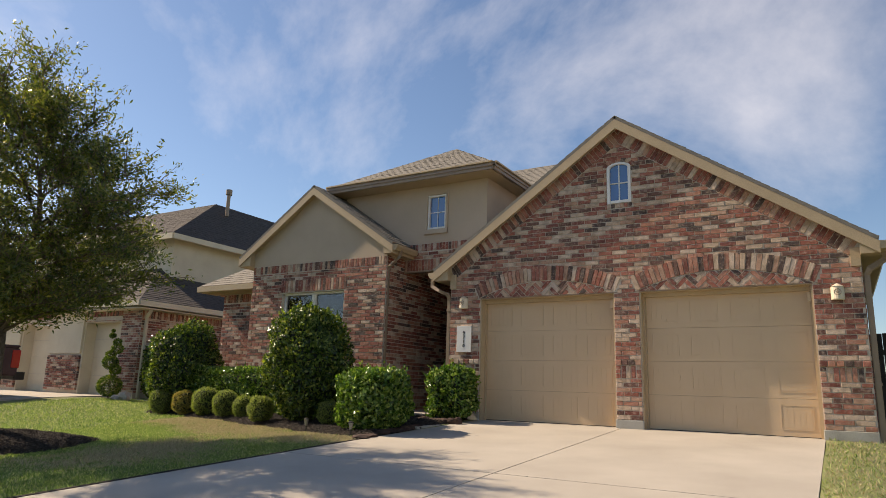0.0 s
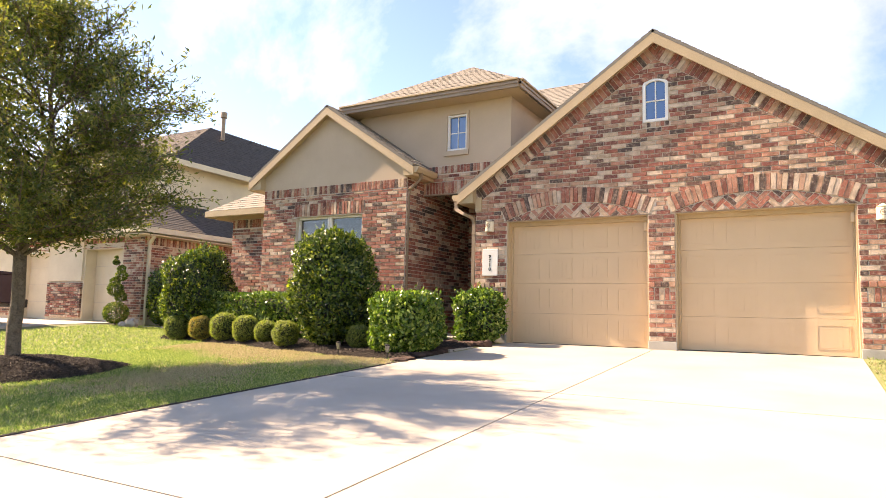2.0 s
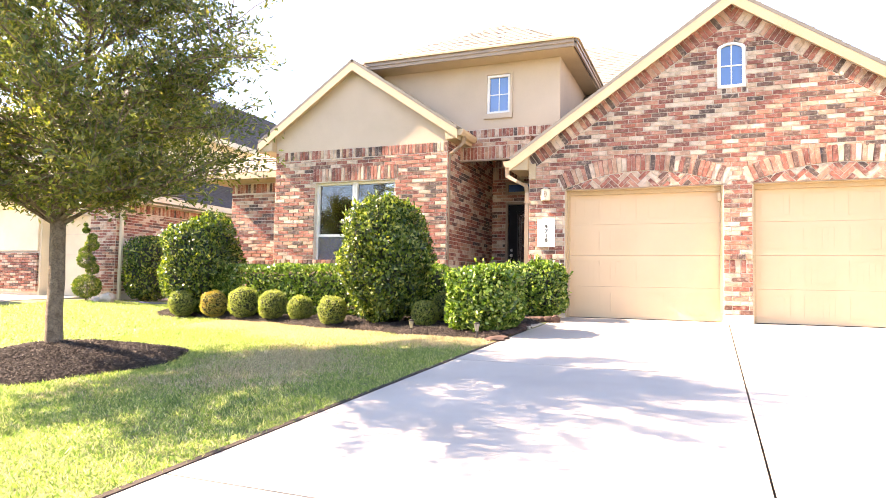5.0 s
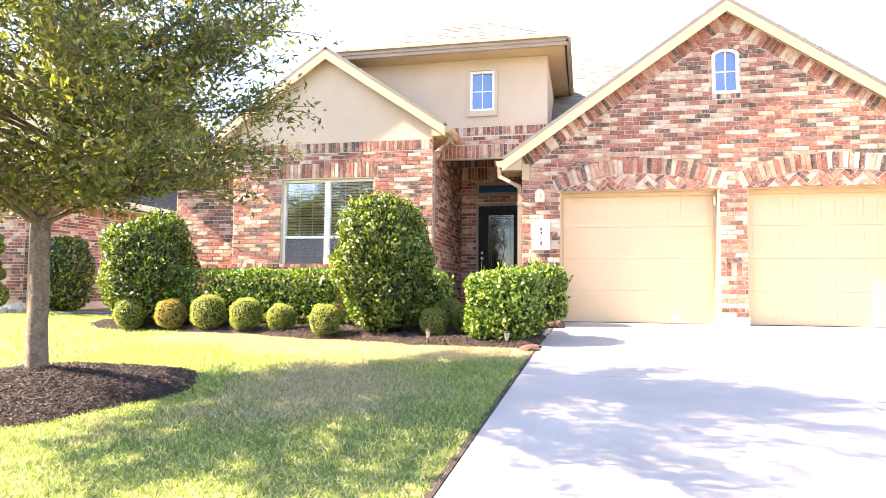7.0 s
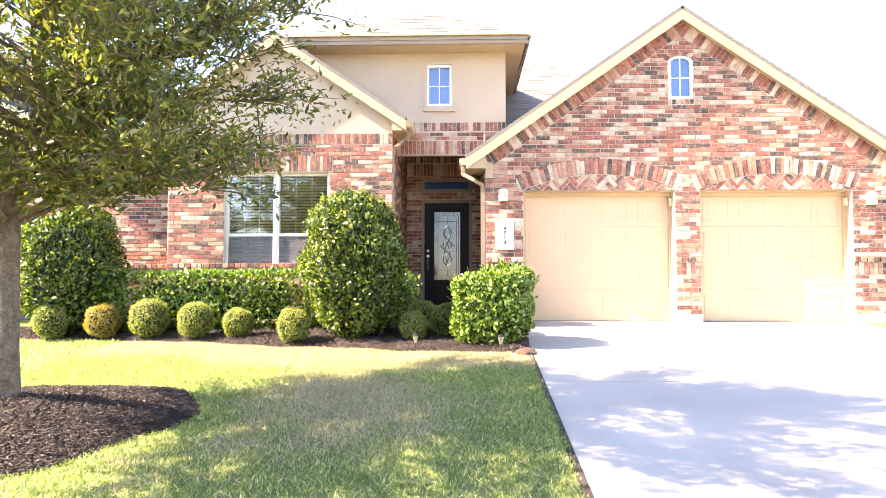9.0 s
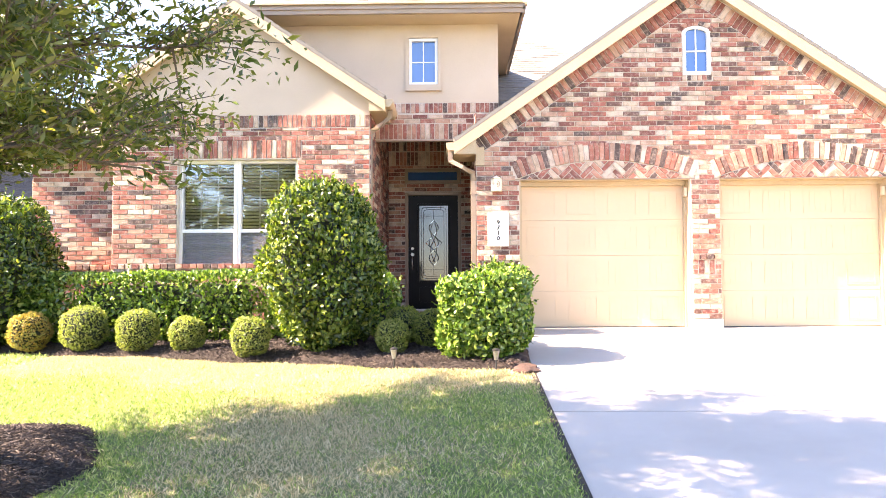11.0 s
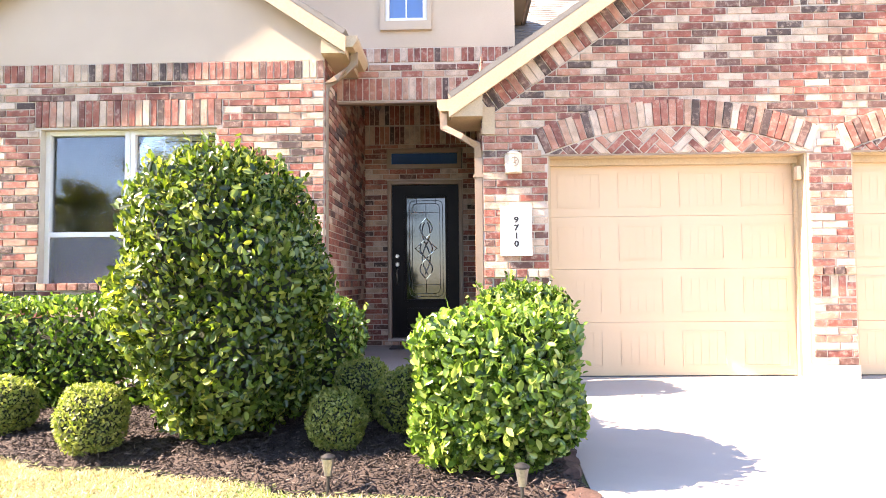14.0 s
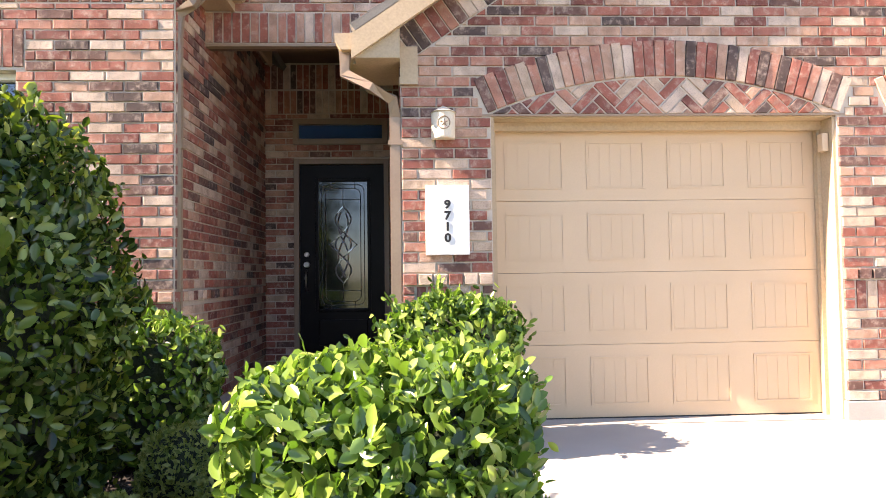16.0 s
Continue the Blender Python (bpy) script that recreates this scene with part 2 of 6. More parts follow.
def mesh_np(name, verts, faces, material, parent=None, label="", smooth=False):
    me = bpy.data.meshes.new(name)
    verts, faces = np.asarray(verts, dtype=np.float32), np.asarray(faces, dtype=np.int32)
    k = faces.shape[1]
    me.vertices.add(len(verts))
    me.vertices.foreach_set("co", verts.ravel())
    me.loops.add(faces.size)
    me.loops.foreach_set("vertex_index", faces.ravel())
    me.polygons.add(len(faces))
    me.polygons.foreach_set("loop_start", np.arange(0, faces.size, k, dtype=np.int32))
    me.update(calc_edges=True)
    me.validate()
    me.materials.append(material)
    if smooth:
        me.polygons.foreach_set("use_smooth", [True] * len(me.polygons))
    ob = new(name, me)
    if parent is not None:
        ob.parent = parent
        ob.matrix_parent_inverse = Matrix.Translation(-parent_place(parent))
    return tagged(ob, label) if label else ob


def box(bm, x0, x1, y0, y1, z0, z1, bevel=0.0):
    vs = [bm.verts.new(p) for p in ((x0, y0, z0), (x1, y0, z0), (x1, y1, z0), (x0, y1, z0), (x0, y0, z1), (x1, y0, z1), (x1, y1, z1), (x0, y1, z1))]
    fs = [bm.faces.new([vs[i] for i in f]) for f in ((3, 2, 1, 0), (4, 5, 6, 7), (0, 1, 5, 4), (1, 2, 6, 5), (2, 3, 7, 6), (3, 0, 4, 7))]
    if bevel:
        es = list({e for f in fs for e in f.edges})
        bmesh.ops.bevel(bm, geom=es, offset=bevel, segments=2, affect="EDGES", profile=0.6)
    return vs


def boxed(name, dims, material, parent=None, label="", bevel=0.0):
    bm = bmesh.new()
    box(bm, *dims, bevel=bevel)
    return finish(name, bm, material, parent, label)


def prism(bm, pts, place, near, far):
    """A convex outline (u, v), carried by place(u, v, depth), between two depths."""
    a, b = [bm.verts.new(place(u, v, near)) for u, v in pts], [bm.verts.new(place(u, v, far)) for u, v in pts]
    bm.faces.new(a)
    bm.faces.new(b[::-1])
    for i in range(len(pts)):
        j = (i + 1) % len(pts)
        bm.faces.new((a[j], a[i], b[i], b[j]))


def tube(bm, path, radii, sides=8, cap=True):
    rings = []
    for i, p in enumerate(path):
        p = Vector(p)
        d = (Vector(path[min(i + 1, len(path) - 1)]) - Vector(path[max(i - 1, 0)])).normalized()
        s = d.cross(Vector((0, 0, 1)) if abs(d.z) < 0.9 else Vector((1, 0, 0))).normalized()
        t = s.cross(d).normalized()
        r = radii[i] if isinstance(radii, (list, tuple)) else radii
        rings.append([bm.verts.new(p + r * (math.cos(2 * math.pi * k / sides) * s + math.sin(2 * math.pi * k / sides) * t)) for k in range(sides)])
    for a, b in zip(rings, rings[1:]):
        for k in range(sides):
            bm.faces.new((a[k], a[(k + 1) % sides], b[(k + 1) % sides], b[k]))
    if cap:
        bm.faces.new(rings[0][::-1])
        bm.faces.new(rings[-1])


def clip(pts, a, b, c):
    """The part of a convex outline where a*u + b*v <= c."""
    out = []
    for i, p in enumerate(pts):
        q = pts[(i + 1) % len(pts)]
        dp, dq = a * p[0] + b * p[1] - c, a * q[0] + b * q[1] - c
        if dp <= 0:
            out.append(p)
        if (dp < 0 < dq) or (dq < 0 < dp):
            k = dp / (dp - dq)
            out.append((p[0] + k * (q[0] - p[0]), p[1] + k * (q[1] - p[1])))
    return out


def area(pts):
    return 0.5 * abs(sum(p[0] * q[1] - q[0] * p[1] for p, q in zip(pts, pts[1:] + pts[:1])))


def clip_all(pts, planes):
    for a, b, c in planes:
        pts = clip(pts, a, b, c)
        if len(pts) < 3:
            return []
    return pts


BL, BH, MJ = 0.236, 0.0712, 0.0125


def courses(u0, u1, v0, v1, gaps=lambda v: [], shift=0, rng=None):
    """Running bond over a field, as convex outlines; gaps(v) gives the spans left open at a height."""
    rng = rng or random.Random(7)
    out, row = [], 0
    v = v0
    while v < v1 - 0.03:
        h = min(BH, v1 - v) - MJ
        spans = [(u0, u1)]
        for ga, gb_ in gaps(v + BH / 2):
            nxt = []
            for a, b in spans:
                if gb_ <= a or ga >= b:
                    nxt.append((a, b))
                else:
                    if ga - a > 0.03:
                        nxt.append((a, ga))
                    if b - gb_ > 0.03:
                        nxt.append((gb_, b))
            spans = nxt
        off = ((row + shift) % 2) * BL / 2 + rng.uniform(-0.012, 0.012)
        for a, b in spans:
            k = math.floor((a - u0 - off) / BL)
            x = u0 + off + k * BL
            while x < b:
                p, q = max(x, a), min(x + BL, b)
                if q - p > 0.035:
                    out.append([(p + MJ / 2, v), (q - MJ / 2, v), (q - MJ / 2, v + h), (p + MJ / 2, v + h)])
                x += BL
        v += BH
        row += 1
    return out


def soldiers(u0, u1, v0, v1, w=0.0712):
    n = max(1, round((u1 - u0) / w))
    w = (u1 - u0) / n
    return [[(u0 + i * w + MJ / 2, v0), (u0 + (i + 1) * w - MJ / 2, v0), (u0 + (i + 1) * w - MJ / 2, v1 - MJ), (u0 + i * w + MJ / 2, v1 - MJ)] for i in range(n)]


def brick_arrays(outlines, place, proud, rng, slack=0.003):
    V, F = [], []
    for pts in outlines:
        n = len(pts)
        if n < 3 or area(pts) < 3e-4:
            continue
        cx, cy = sum(p[0] for p in pts) / n, sum(p[1] for p in pts) / n
        d = proud + rng.uniform(-slack, slack)
        tilt, tilt2 = rng.uniform(-0.012, 0.012), rng.uniform(-0.02, 0.02)
        base = len(V)
        for u, v in pts:
            V.append(place(u, v, -0.015))
        for u, v in pts:
            V.append(place(u, v, d - 0.004))
        for u, v in pts:
            du, dv = u - cx, v - cy
            L = math.hypot(du, dv) or 1
            k = max(0.0, 1 - 0.005 / L)
            V.append(place(cx + du * k, cy + dv * k, d + tilt * du + tilt2 * dv))
        for i in range(n):
            j = (i + 1) % n
            F.append((base + i, base + j, base + n + j, base + n + i))
            F.append((base + n + i, base + n + j, base + 2 * n + j, base + 2 * n + i))
        if n == 4:
            F.append((base + 8, base + 9, base + 10, base + 11))
        else:
            V.append(place(cx, cy, d))
            for i in range(n):
                F.append((base + 2 * n + i, base + 2 * n + (i + 1) % n, base + 3 * n))
    return V, F


def brickwork(name, outlines, place, parent, proud=0.011, seed=3):
    V, F = brick_arrays(outlines, place, proud, random.Random(seed))
    me = bpy.data.meshes.new(name)
    me.from_pydata(V, [], F)
    me.materials.append(BRICK)
    ob = new(name, me)
    ob.parent = parent
    ob.matrix_parent_inverse = Matrix.Translation(-parent_place(parent))
    return tagged(ob, kind="stuff")


BRICK_SHAPES = {}


def single_bricks(outlines, place, parent, proud=0.011, seed=5):
    """Each brick an object of its own; whole ones share their mesh."""
    rng = random.Random(seed)
    for pts in outlines:
        if len(pts) < 3 or area(pts) < 3e-4:
            continue
        u, v = pts[0]
        key = tuple((round(a - u, 3), round(b - v, 3)) for a, b in pts) + (round(rng.random() * 3),) + tuple(round(c, 3) for c in Vector(place(1, 0, 0)) - Vector(place(0, 0, 0)))
        if key not in BRICK_SHAPES:
            o = Vector(place(0, 0, 0))
            V, F = brick_arrays([[(a - u, b - v) for a, b in pts]], lambda a, b, d: tuple(Vector(place(a, b, d)) - o), proud, rng)
            if not F:
                continue
            me = bpy.data.meshes.new("brick")
            me.from_pydata(V, [], F)
            me.materials.append(BRICK_ONE)
            BRICK_SHAPES[key] = me
        ob = new("brick", BRICK_SHAPES[key])
        ob.location = place(u, v, 0)
        ob.parent = parent


def front(y):
    return lambda u, v, d: (u, y - d, v)


def east(x):
    return lambda u, v, d: (x + d, u, v)


def west(x):
    return lambda u, v, d: (x - d, u, v)


def ground_z(x, y):
    z = 0.16 - 0.061 * (10 - min(y, 10.0)) if y > -6 else -0.816
    z -= 0.02 * max(0.0, min(-5.1 - x, 8.0)) * (1 if y > -6 else 0)
    return z + 0.035 * max(0.0, min(-13.5 - x, 4.0)) * max(0.0, min(1.0, (y - 4) / 5))


# ---- ground ----
DX0, DXM, DX1 = -5.05, -2.46, 0.3


def drive_left(y):
    """The driveway's edge along the lawn, which flares towards the street."""
    return -5.15 + 0.034 * (min(y, 10.0) - 7)


GX = sorted([-400, -120, -60, -40, -30] + [-24 + 0.8 * i for i in range(40)] + [12, 20, 40, 120, 400] + [-5.62 + 0.04 * i for i in range(16)] + [DX1 - 0.03, DX1 + 0.005])
GY = [-400, -120, -40, -20, -12] + [-8 + 0.6 * i for i in range(42)] + [20, 30, 60, 120, 400]
gv, gf = [], []
for y in GY:
    for x in GX:
        near = -24 < x < 9 and -8 < y < 18
        gv.append((x, y, ground_z(x, y) + (0.012 * noise.noise((x * 0.7, y * 0.7, 0)) if near else 0) - (0.16 if drive_left(y) + 0.03 < x < DX1 and -6.2 < y < 10.4 else 0)))
for j in range(len(GY) - 1):
    for i in range(len(GX) - 1):
        k = j * len(GX) + i
        gf.append((k, k + 1, k + 1 + len(GX), k + len(GX)))
ground = tagged(mesh_np("ground", gv, gf, GRASS_SOIL, smooth=True), "green and straw-coloured lawn ground", "lawn", kind="structure")


def slab(name, x0, x1, y0, y1, top, material, nx=1, ny=1, depth=0.12, bevel=0.008):
    """A slab that follows top(x, y); its sides may be functions of y."""
    bm = bmesh.new()
    rows = []
    for j in range(ny + 1):
        y = y0 + (y1 - y0) * j / ny
        a, b = x0(y) if callable(x0) else x0, x1(y) if callable(x1) else x1
        rows.append([bm.verts.new((a + (b - a) * i / nx, y, top(a + (b - a) * i / nx, y))) for i in range(nx + 1)])
    faces = [bm.faces.new((rows[j][i], rows[j][i + 1], rows[j + 1][i + 1], rows[j + 1][i])) for j in range(ny) for i in range(nx)]
    got = bmesh.ops.extrude_face_region(bm, geom=faces)
    low = [v for v in got["geom"] if isinstance(v, bmesh.types.BMVert)]
    for v in low:
        v.co.z -= depth
    bmesh.ops.recalc_face_normals(bm, faces=bm.faces)
    ob = finish(name, bm, material)
    return ob


def drive_z(x, y):
    return 0.16 - 0.061 * (10 - min(y, 10.0)) + 0.004


drive = thing("driveway", "pale broom-finished concrete driveway with dark joints", "driveway", kind="structure")
for x0, x1 in ((drive_left, DXM - 0.008), (DXM + 0.008, DX1)):
    for y0, y1 in ((-6.0, 1.7), (1.715, 5.5), (5.515, 10.02)):
        ob = slab("slab", x0, x1, y0, y1, drive_z, CONCRETE, 2, 8)
        ob.parent = drive
boxed("slab", (DX0 + 0.02, DX1 - 0.02, 10.035, 10.5, 0.0, 0.166), CONCRETE, drive)
joint_m = boxed("joint_filler", (DX0 + 0.02, DX1 - 0.02, 9.9, 10.04, 0.02, 0.140), BLACK, drive, "dark expansion joint")
bm = bmesh.new()
bm.faces.new([bm.verts.new((x, y, drive_z(x, y) - 0.022)) for x, y in ((DX0 + 0.01, -5.9), (DX1 - 0.01, -5.9), (DX1 - 0.01, 9.9), (DX0 + 0.01, 9.9))])
finish("joint_bed", bm, SOIL, drive)
# flat soil strip; its dark colour also stands for shade in the edge trench
tagged(slab("soil_edge", lambda y: drive_left(y) - 0.05, lambda y: drive_left(y) - 0.004, -6, 6.95, lambda x, y: drive_z(x, y) + 0.006, SOIL, 1, 6), "soil edge between lawn and driveway, darkened for the trench's shade", "soil", kind="structure")
road = tagged(boxed("road", (-400, 400, -16, -6.0, -1.0, -0.80), ASPHALT), "grey asphalt street behind the driveway", "road", kind="structure")

# ---- garage front wall ----
YG = 10.0
PEAK_X, PEAK_Z = -2.40, 5.15
SL = 0.692
D1, D2 = (-4.98, -2.53), (-2.12, 0.30)
WX0, WX1 = -5.6, 0.91
LINT = 2.30
RISE, RAD = 0.25, 3.13


def rake_planes(drop):
    k = math.hypot(SL, 1)
    return [(-SL, 1, PEAK_Z - drop * k - SL * PEAK_X), (SL, 1, PEAK_Z - drop * k + SL * PEAK_X)]


wall_garage = thing("wall_garage", "red, brown and cream mixed brick garage gable wall", "brick wall", kind="structure")
bm = bmesh.new()
g = front(YG)
for a, b in ((WX0, D1[0]), (D1[1], D2[0]), (D2[1], WX1)):
    box(bm, a, b, YG, YG + 0.25, 0.30, LINT)
GW = (-2.60, -2.205, 3.81, 4.515)
field = [(WX0, LINT), (WX1, LINT), (WX1, 5.3), (WX0, 5.3)]
for planes in ([(1, 0, GW[0])], [(-1, 0, -GW[1])], [(-1, 0, -GW[0]), (1, 0, GW[1]), (0, 1, GW[2])], [(-1, 0, -GW[0]), (1, 0, GW[1]), (0, -1, -GW[3])]):
    pts = clip_all(field, rake_planes(0.0) + planes)
    if pts:
        prism(bm, pts, g, 0.0, -0.25)
part("mortar_wall", bm, MORTAR, wall_garage)
bm = bmesh.new()
for a, b in ((WX0, D1[0]), (D1[1], D2[0]), (D2[1], WX1)):
    box(bm, a - 0.012, b + 0.012, YG - 0.018, YG + 0.25, -0.1, 0.295, 0.01)
part("footing", bm, FOOTING, wall_garage, "grey concrete footing")

ARCH_C = [((D1[0] + D1[1]) / 2, LINT + 0.02 + RISE - RAD), ((D2[0] + D2[1]) / 2, LINT + 0.02 + RISE - RAD)]
HALF = math.asin(1.245 / RAD)


def garage_gaps(v):
    out = []
    for (a, b), (cx, cz) in zip((D1, D2), ARCH_C):
        if v < LINT + 0.02:
            out.append((a, b))
        else:
            lo = v + BH * 0.3
            r = RAD + 0.258
            if lo < cz + r:
                if lo > cz + r * math.cos(HALF):
                    w = math.sqrt(max(0, r * r - (lo - cz) ** 2))
                else:
                    w = (lo - cz) * math.tan(HALF) + 0.012
                    w = max(w, 1.235)
                out.append((cx - w - 0.004, cx + w + 0.004))
    if GW[2] - 0.10 < v < GW[3] + 0.06:
        out.append((GW[0] - 0.005, GW[1] + 0.005))
    return out


rng = random.Random(21)
BAND0, BAND1 = 1.14, 1.225
low = courses(WX0, WX1, 0.30, 0.93, garage_gaps, rng=rng)
piers = ((WX0, D1[0]), (D1[1], D2[0]), (D2[1], WX1))
insets = []
for a, b in piers:
    insets += soldiers(a + 0.09, b - 0.09, 0.935, BAND0) + courses(a, a + 0.085, 0.935, BAND0, rng=rng) + courses(b - 0.085, b, 0.935, BAND0, rng=rng)
bands = [p for a, b in piers for p in soldiers(a, b, BAND0, BAND1, 0.105)]
high = courses(WX0, WX1, BAND1, 5.2, garage_gaps, rng=rng)
high = [clip_all(p, rake_planes(0.245)) for p in high]
rake = []
k = math.hypot(SL, 1)
for side in (-1, 1):
    run = math.hypot(WX1 - PEAK_X, SL * (WX1 - PEAK_X))
    n = int(run / 0.078)
    dx, dz = side / k, -SL / k
    nx, nz = -side * SL / k, -1 / k
    for i in range(n):
        s0, s1 = i * run / n + 0.004, (i + 1) * run / n - 0.006
        q = [(PEAK_X + dx * s + nx * d, PEAK_Z + dz * s + nz * d) for s, d in ((s0, 0.02), (s1, 0.02), (s1, 0.235), (s0, 0.235))]
        if side < 0:
            q = q[::-1]
        q = clip_all(q[::-1], [(-side, 0, -side * PEAK_X), (1, 0, WX1), (-1, 0, -WX0)])
        rake.append(q)
arch, herring = [], []
for cx, cz in ARCH_C:
    n = 36
    for i in range(n):
        a0, a1 = -HALF + 2 * HALF * i / n + 0.0014, -HALF + 2 * HALF * (i + 1) / n - 0.0014
        arch.append([(cx + r * math.sin(t), cz + r * math.cos(t)) for r, t in ((RAD + 0.006, a0), (RAD + 0.006, a1), (RAD + 0.255, a1), (RAD + 0.255, a0))])
    ring = [(cx + (RAD - 0.008) * math.sin(HALF * (1 - i / 9)), cz + (RAD - 0.008) * math.cos(HALF * (1 - i / 9))) for i in range(19)]
    planes = []
    for p, q in zip(ring, ring[1:]):
        nx_, nz_ = (q[1] - p[1]), -(q[0] - p[0])
        planes.append((nx_, nz_, nx_ * p[0] + nz_ * p[1]))
    planes.append((0, -1, -(LINT + 0.012)))
    st = 0.0725
    for i in range(-26, 27):
        for j in range(-26, 27):
            k3 = (i - j) % 6
            if k3 == 0:
                cell = (i, j, i + 3, j + 1)
            elif k3 == 5:
                cell = (i, j, i + 1, j + 3)
            else:
                continue
            p0, q0, p1, q1 = cell[0] * st + MJ / 2, cell[1] * st + MJ / 2, cell[2] * st - MJ / 2, cell[3] * st - MJ / 2
            q = [(cx + (p - r_) * 0.7071, LINT + (p + r_) * 0.7071) for p, r_ in ((p0, q0), (p1, q0), (p1, q1), (p0, q1))]
            q = clip_all(q, planes)
            if len(q) > 2 and area(q) > 4e-4:
                herring.append(q)

# ---- house walls: left room, porch, upper storey ----
YL = 10.04
LX0, LX1 = -10.90, -7.14
LW = (-9.95, -8.20, 1.07, 2.635)
wall_left = thing("wall_left", "mixed brick front wall of the left room under a stucco gable", "brick wall", kind="structure")
bm = bmesh.new()
box(bm, LX0, LW[0], YL, YL + 0.25, -0.1, 3.29)
box(bm, LW[1], LX1, YL, YL + 0.25, -0.1, 3.29)
box(bm, LW[0], LW[1], YL, YL + 0.25, -0.1, LW[2])
box(bm, LW[0], LW[1], YL, YL + 0.25, LW[3], 3.29)
part("mortar_wall", bm, MORTAR, wall_left)
left_rows = courses(LX0, LX1, 0.28, 1.05, rng=rng) + courses(LX0, LX1, 1.135, 3.10, lambda v: [(LW[0], LW[1])] if LW[2] < v < LW[3] + 0.02 else ([(LW[0] - 0.06, LW[1] + 0.06)] if LW[3] < v < 2.93 else []), rng=rng)
left_band = soldiers(LX0, LX1, 1.05, 1.13, 0.105)
left_head = soldiers(LX0, LX1, 3.105, 3.29)
left_lintel = soldiers(LW[0] - 0.056, LW[1] + 0.056, LW[3] + 0.02, 2.925)
LPX, LPZ = -9.09, 4.84
bm = bmesh.new()
prism(bm, clip_all([(LX0, 3.285), (LX1, 3.285), (LX1, 5), (LX0, 5)], [(-0.66, 1, LPZ - 0.66 * LPX), (0.66, 1, LPZ + 0.66 * LPX)]), front(YL), 0.004, -0.2)
part("stucco_gable", bm, STUCCO, wall_left, "tan stucco gable panel")

YD = 12.72
wall_porch = thing("wall_porch", "brick side wall of the recessed entry porch", "brick wall", kind="structure")
bm = bmesh.new()
box(bm, LX1 - 0.25, LX1, YL + 0.25, YD, -0.1, 3.7)
box(bm, WX0, WX0 + 0.25, YG + 0.25, YD, -0.1, 3.15)
part("mortar_wall", bm, MORTAR, wall_porch)
porch_left = courses(YL + 0.01, YD, 0.24, 1.05, rng=rng, shift=1) + courses(YL + 0.01, YD, 1.135, 3.56, rng=rng, shift=1)
porch_band = soldiers(YL, YD, 1.05, 1.13, 0.105)
porch_right = courses(YG + 0.01, YD, 0.24, 3.3, rng=rng)

FD = (-6.82, -5.79, 0.33, 2.49)
TR = (-6.83, -5.80, 2.655, 2.935)
wall_entry = thing("wall_entry", "shaded brick wall around the front door", "brick wall", kind="structure")
bm = bmesh.new()
box(bm, LX1, FD[0], YD, YD + 0.25, -0.1, 3.75)
box(bm, FD[1], WX0, YD, YD + 0.25, -0.1, 3.75)
box(bm, FD[0], FD[1], YD, YD + 0.25, FD[3], TR[2])
box(bm, FD[0], FD[1], YD, YD + 0.25, TR[3], 3.75)
box(bm, FD[0], FD[1], YD, YD + 0.25, -0.1, FD[2] - 0.03)
part("mortar_wall", bm, MORTAR, wall_entry)
entry_rows = courses(LX1, WX0, 0.24, 3.0, lambda v: [(FD[0], FD[1])] if v < FD[3] or TR[2] < v < TR[3] else [], rng=rng)
entry_head = soldiers(LX1, WX0, 3.0, 3.26) + soldiers(LX1, WX0, 3.27, 3.55)

YU = 10.67
UX0, UX1 = -8.8, -5.22
wall_header = thing("wall_header", "brick header over the porch opening below stucco", "brick wall", kind="structure")
boxed("mortar_wall", (LX1 - 0.2, UX1, YU, YU + 0.13, 3.04, 3.62), MORTAR, wall_header)
header_rows = soldiers(LX1, UX1, 3.05, 3.295) + courses(LX1, UX1, 3.30, 3.46, rng=rng) + soldiers(LX1 - 0.1, UX1, 3.46, 3.62)
boxed("opening_trim", (LX1 + 0.004, WX0 - 0.004, YU - 0.012, YU + 0.05, 3.018, 3.04), GUTTER, wall_header, "tan painted trim board")
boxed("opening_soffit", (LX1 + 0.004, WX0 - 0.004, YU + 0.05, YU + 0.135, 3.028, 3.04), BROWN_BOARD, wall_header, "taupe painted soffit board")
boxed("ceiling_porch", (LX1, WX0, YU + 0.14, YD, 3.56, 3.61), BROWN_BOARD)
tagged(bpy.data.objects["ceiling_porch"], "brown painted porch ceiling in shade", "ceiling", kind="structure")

UW = (-6.61, -6.16, 3.90, 4.64)
wall_upper = thing("wall_upper", "tan stucco wall of the small upper storey", "stucco wall", kind="structure")
bm = bmesh.new()
box(bm, UX0, UW[0], YU - 0.004, YU + 0.2, 3.62, 4.86)
box(bm, UW[1], UX1, YU - 0.004, YU + 0.2, 3.62, 4.86)
box(bm, UW[0], UW[1], YU - 0.004, YU + 0.2, 3.62, UW[2])
box(bm, UW[0], UW[1], YU - 0.004, YU + 0.2, UW[3], 4.86)
box(bm, UX1 - 0.2, UX1, YU + 0.2, 13.6, 3.4, 4.86)
box(bm, UX0, UX0 + 0.2, YU + 0.2, 13.6, 3.4, 4.86)
part("stucco", bm, STUCCO, wall_upper)

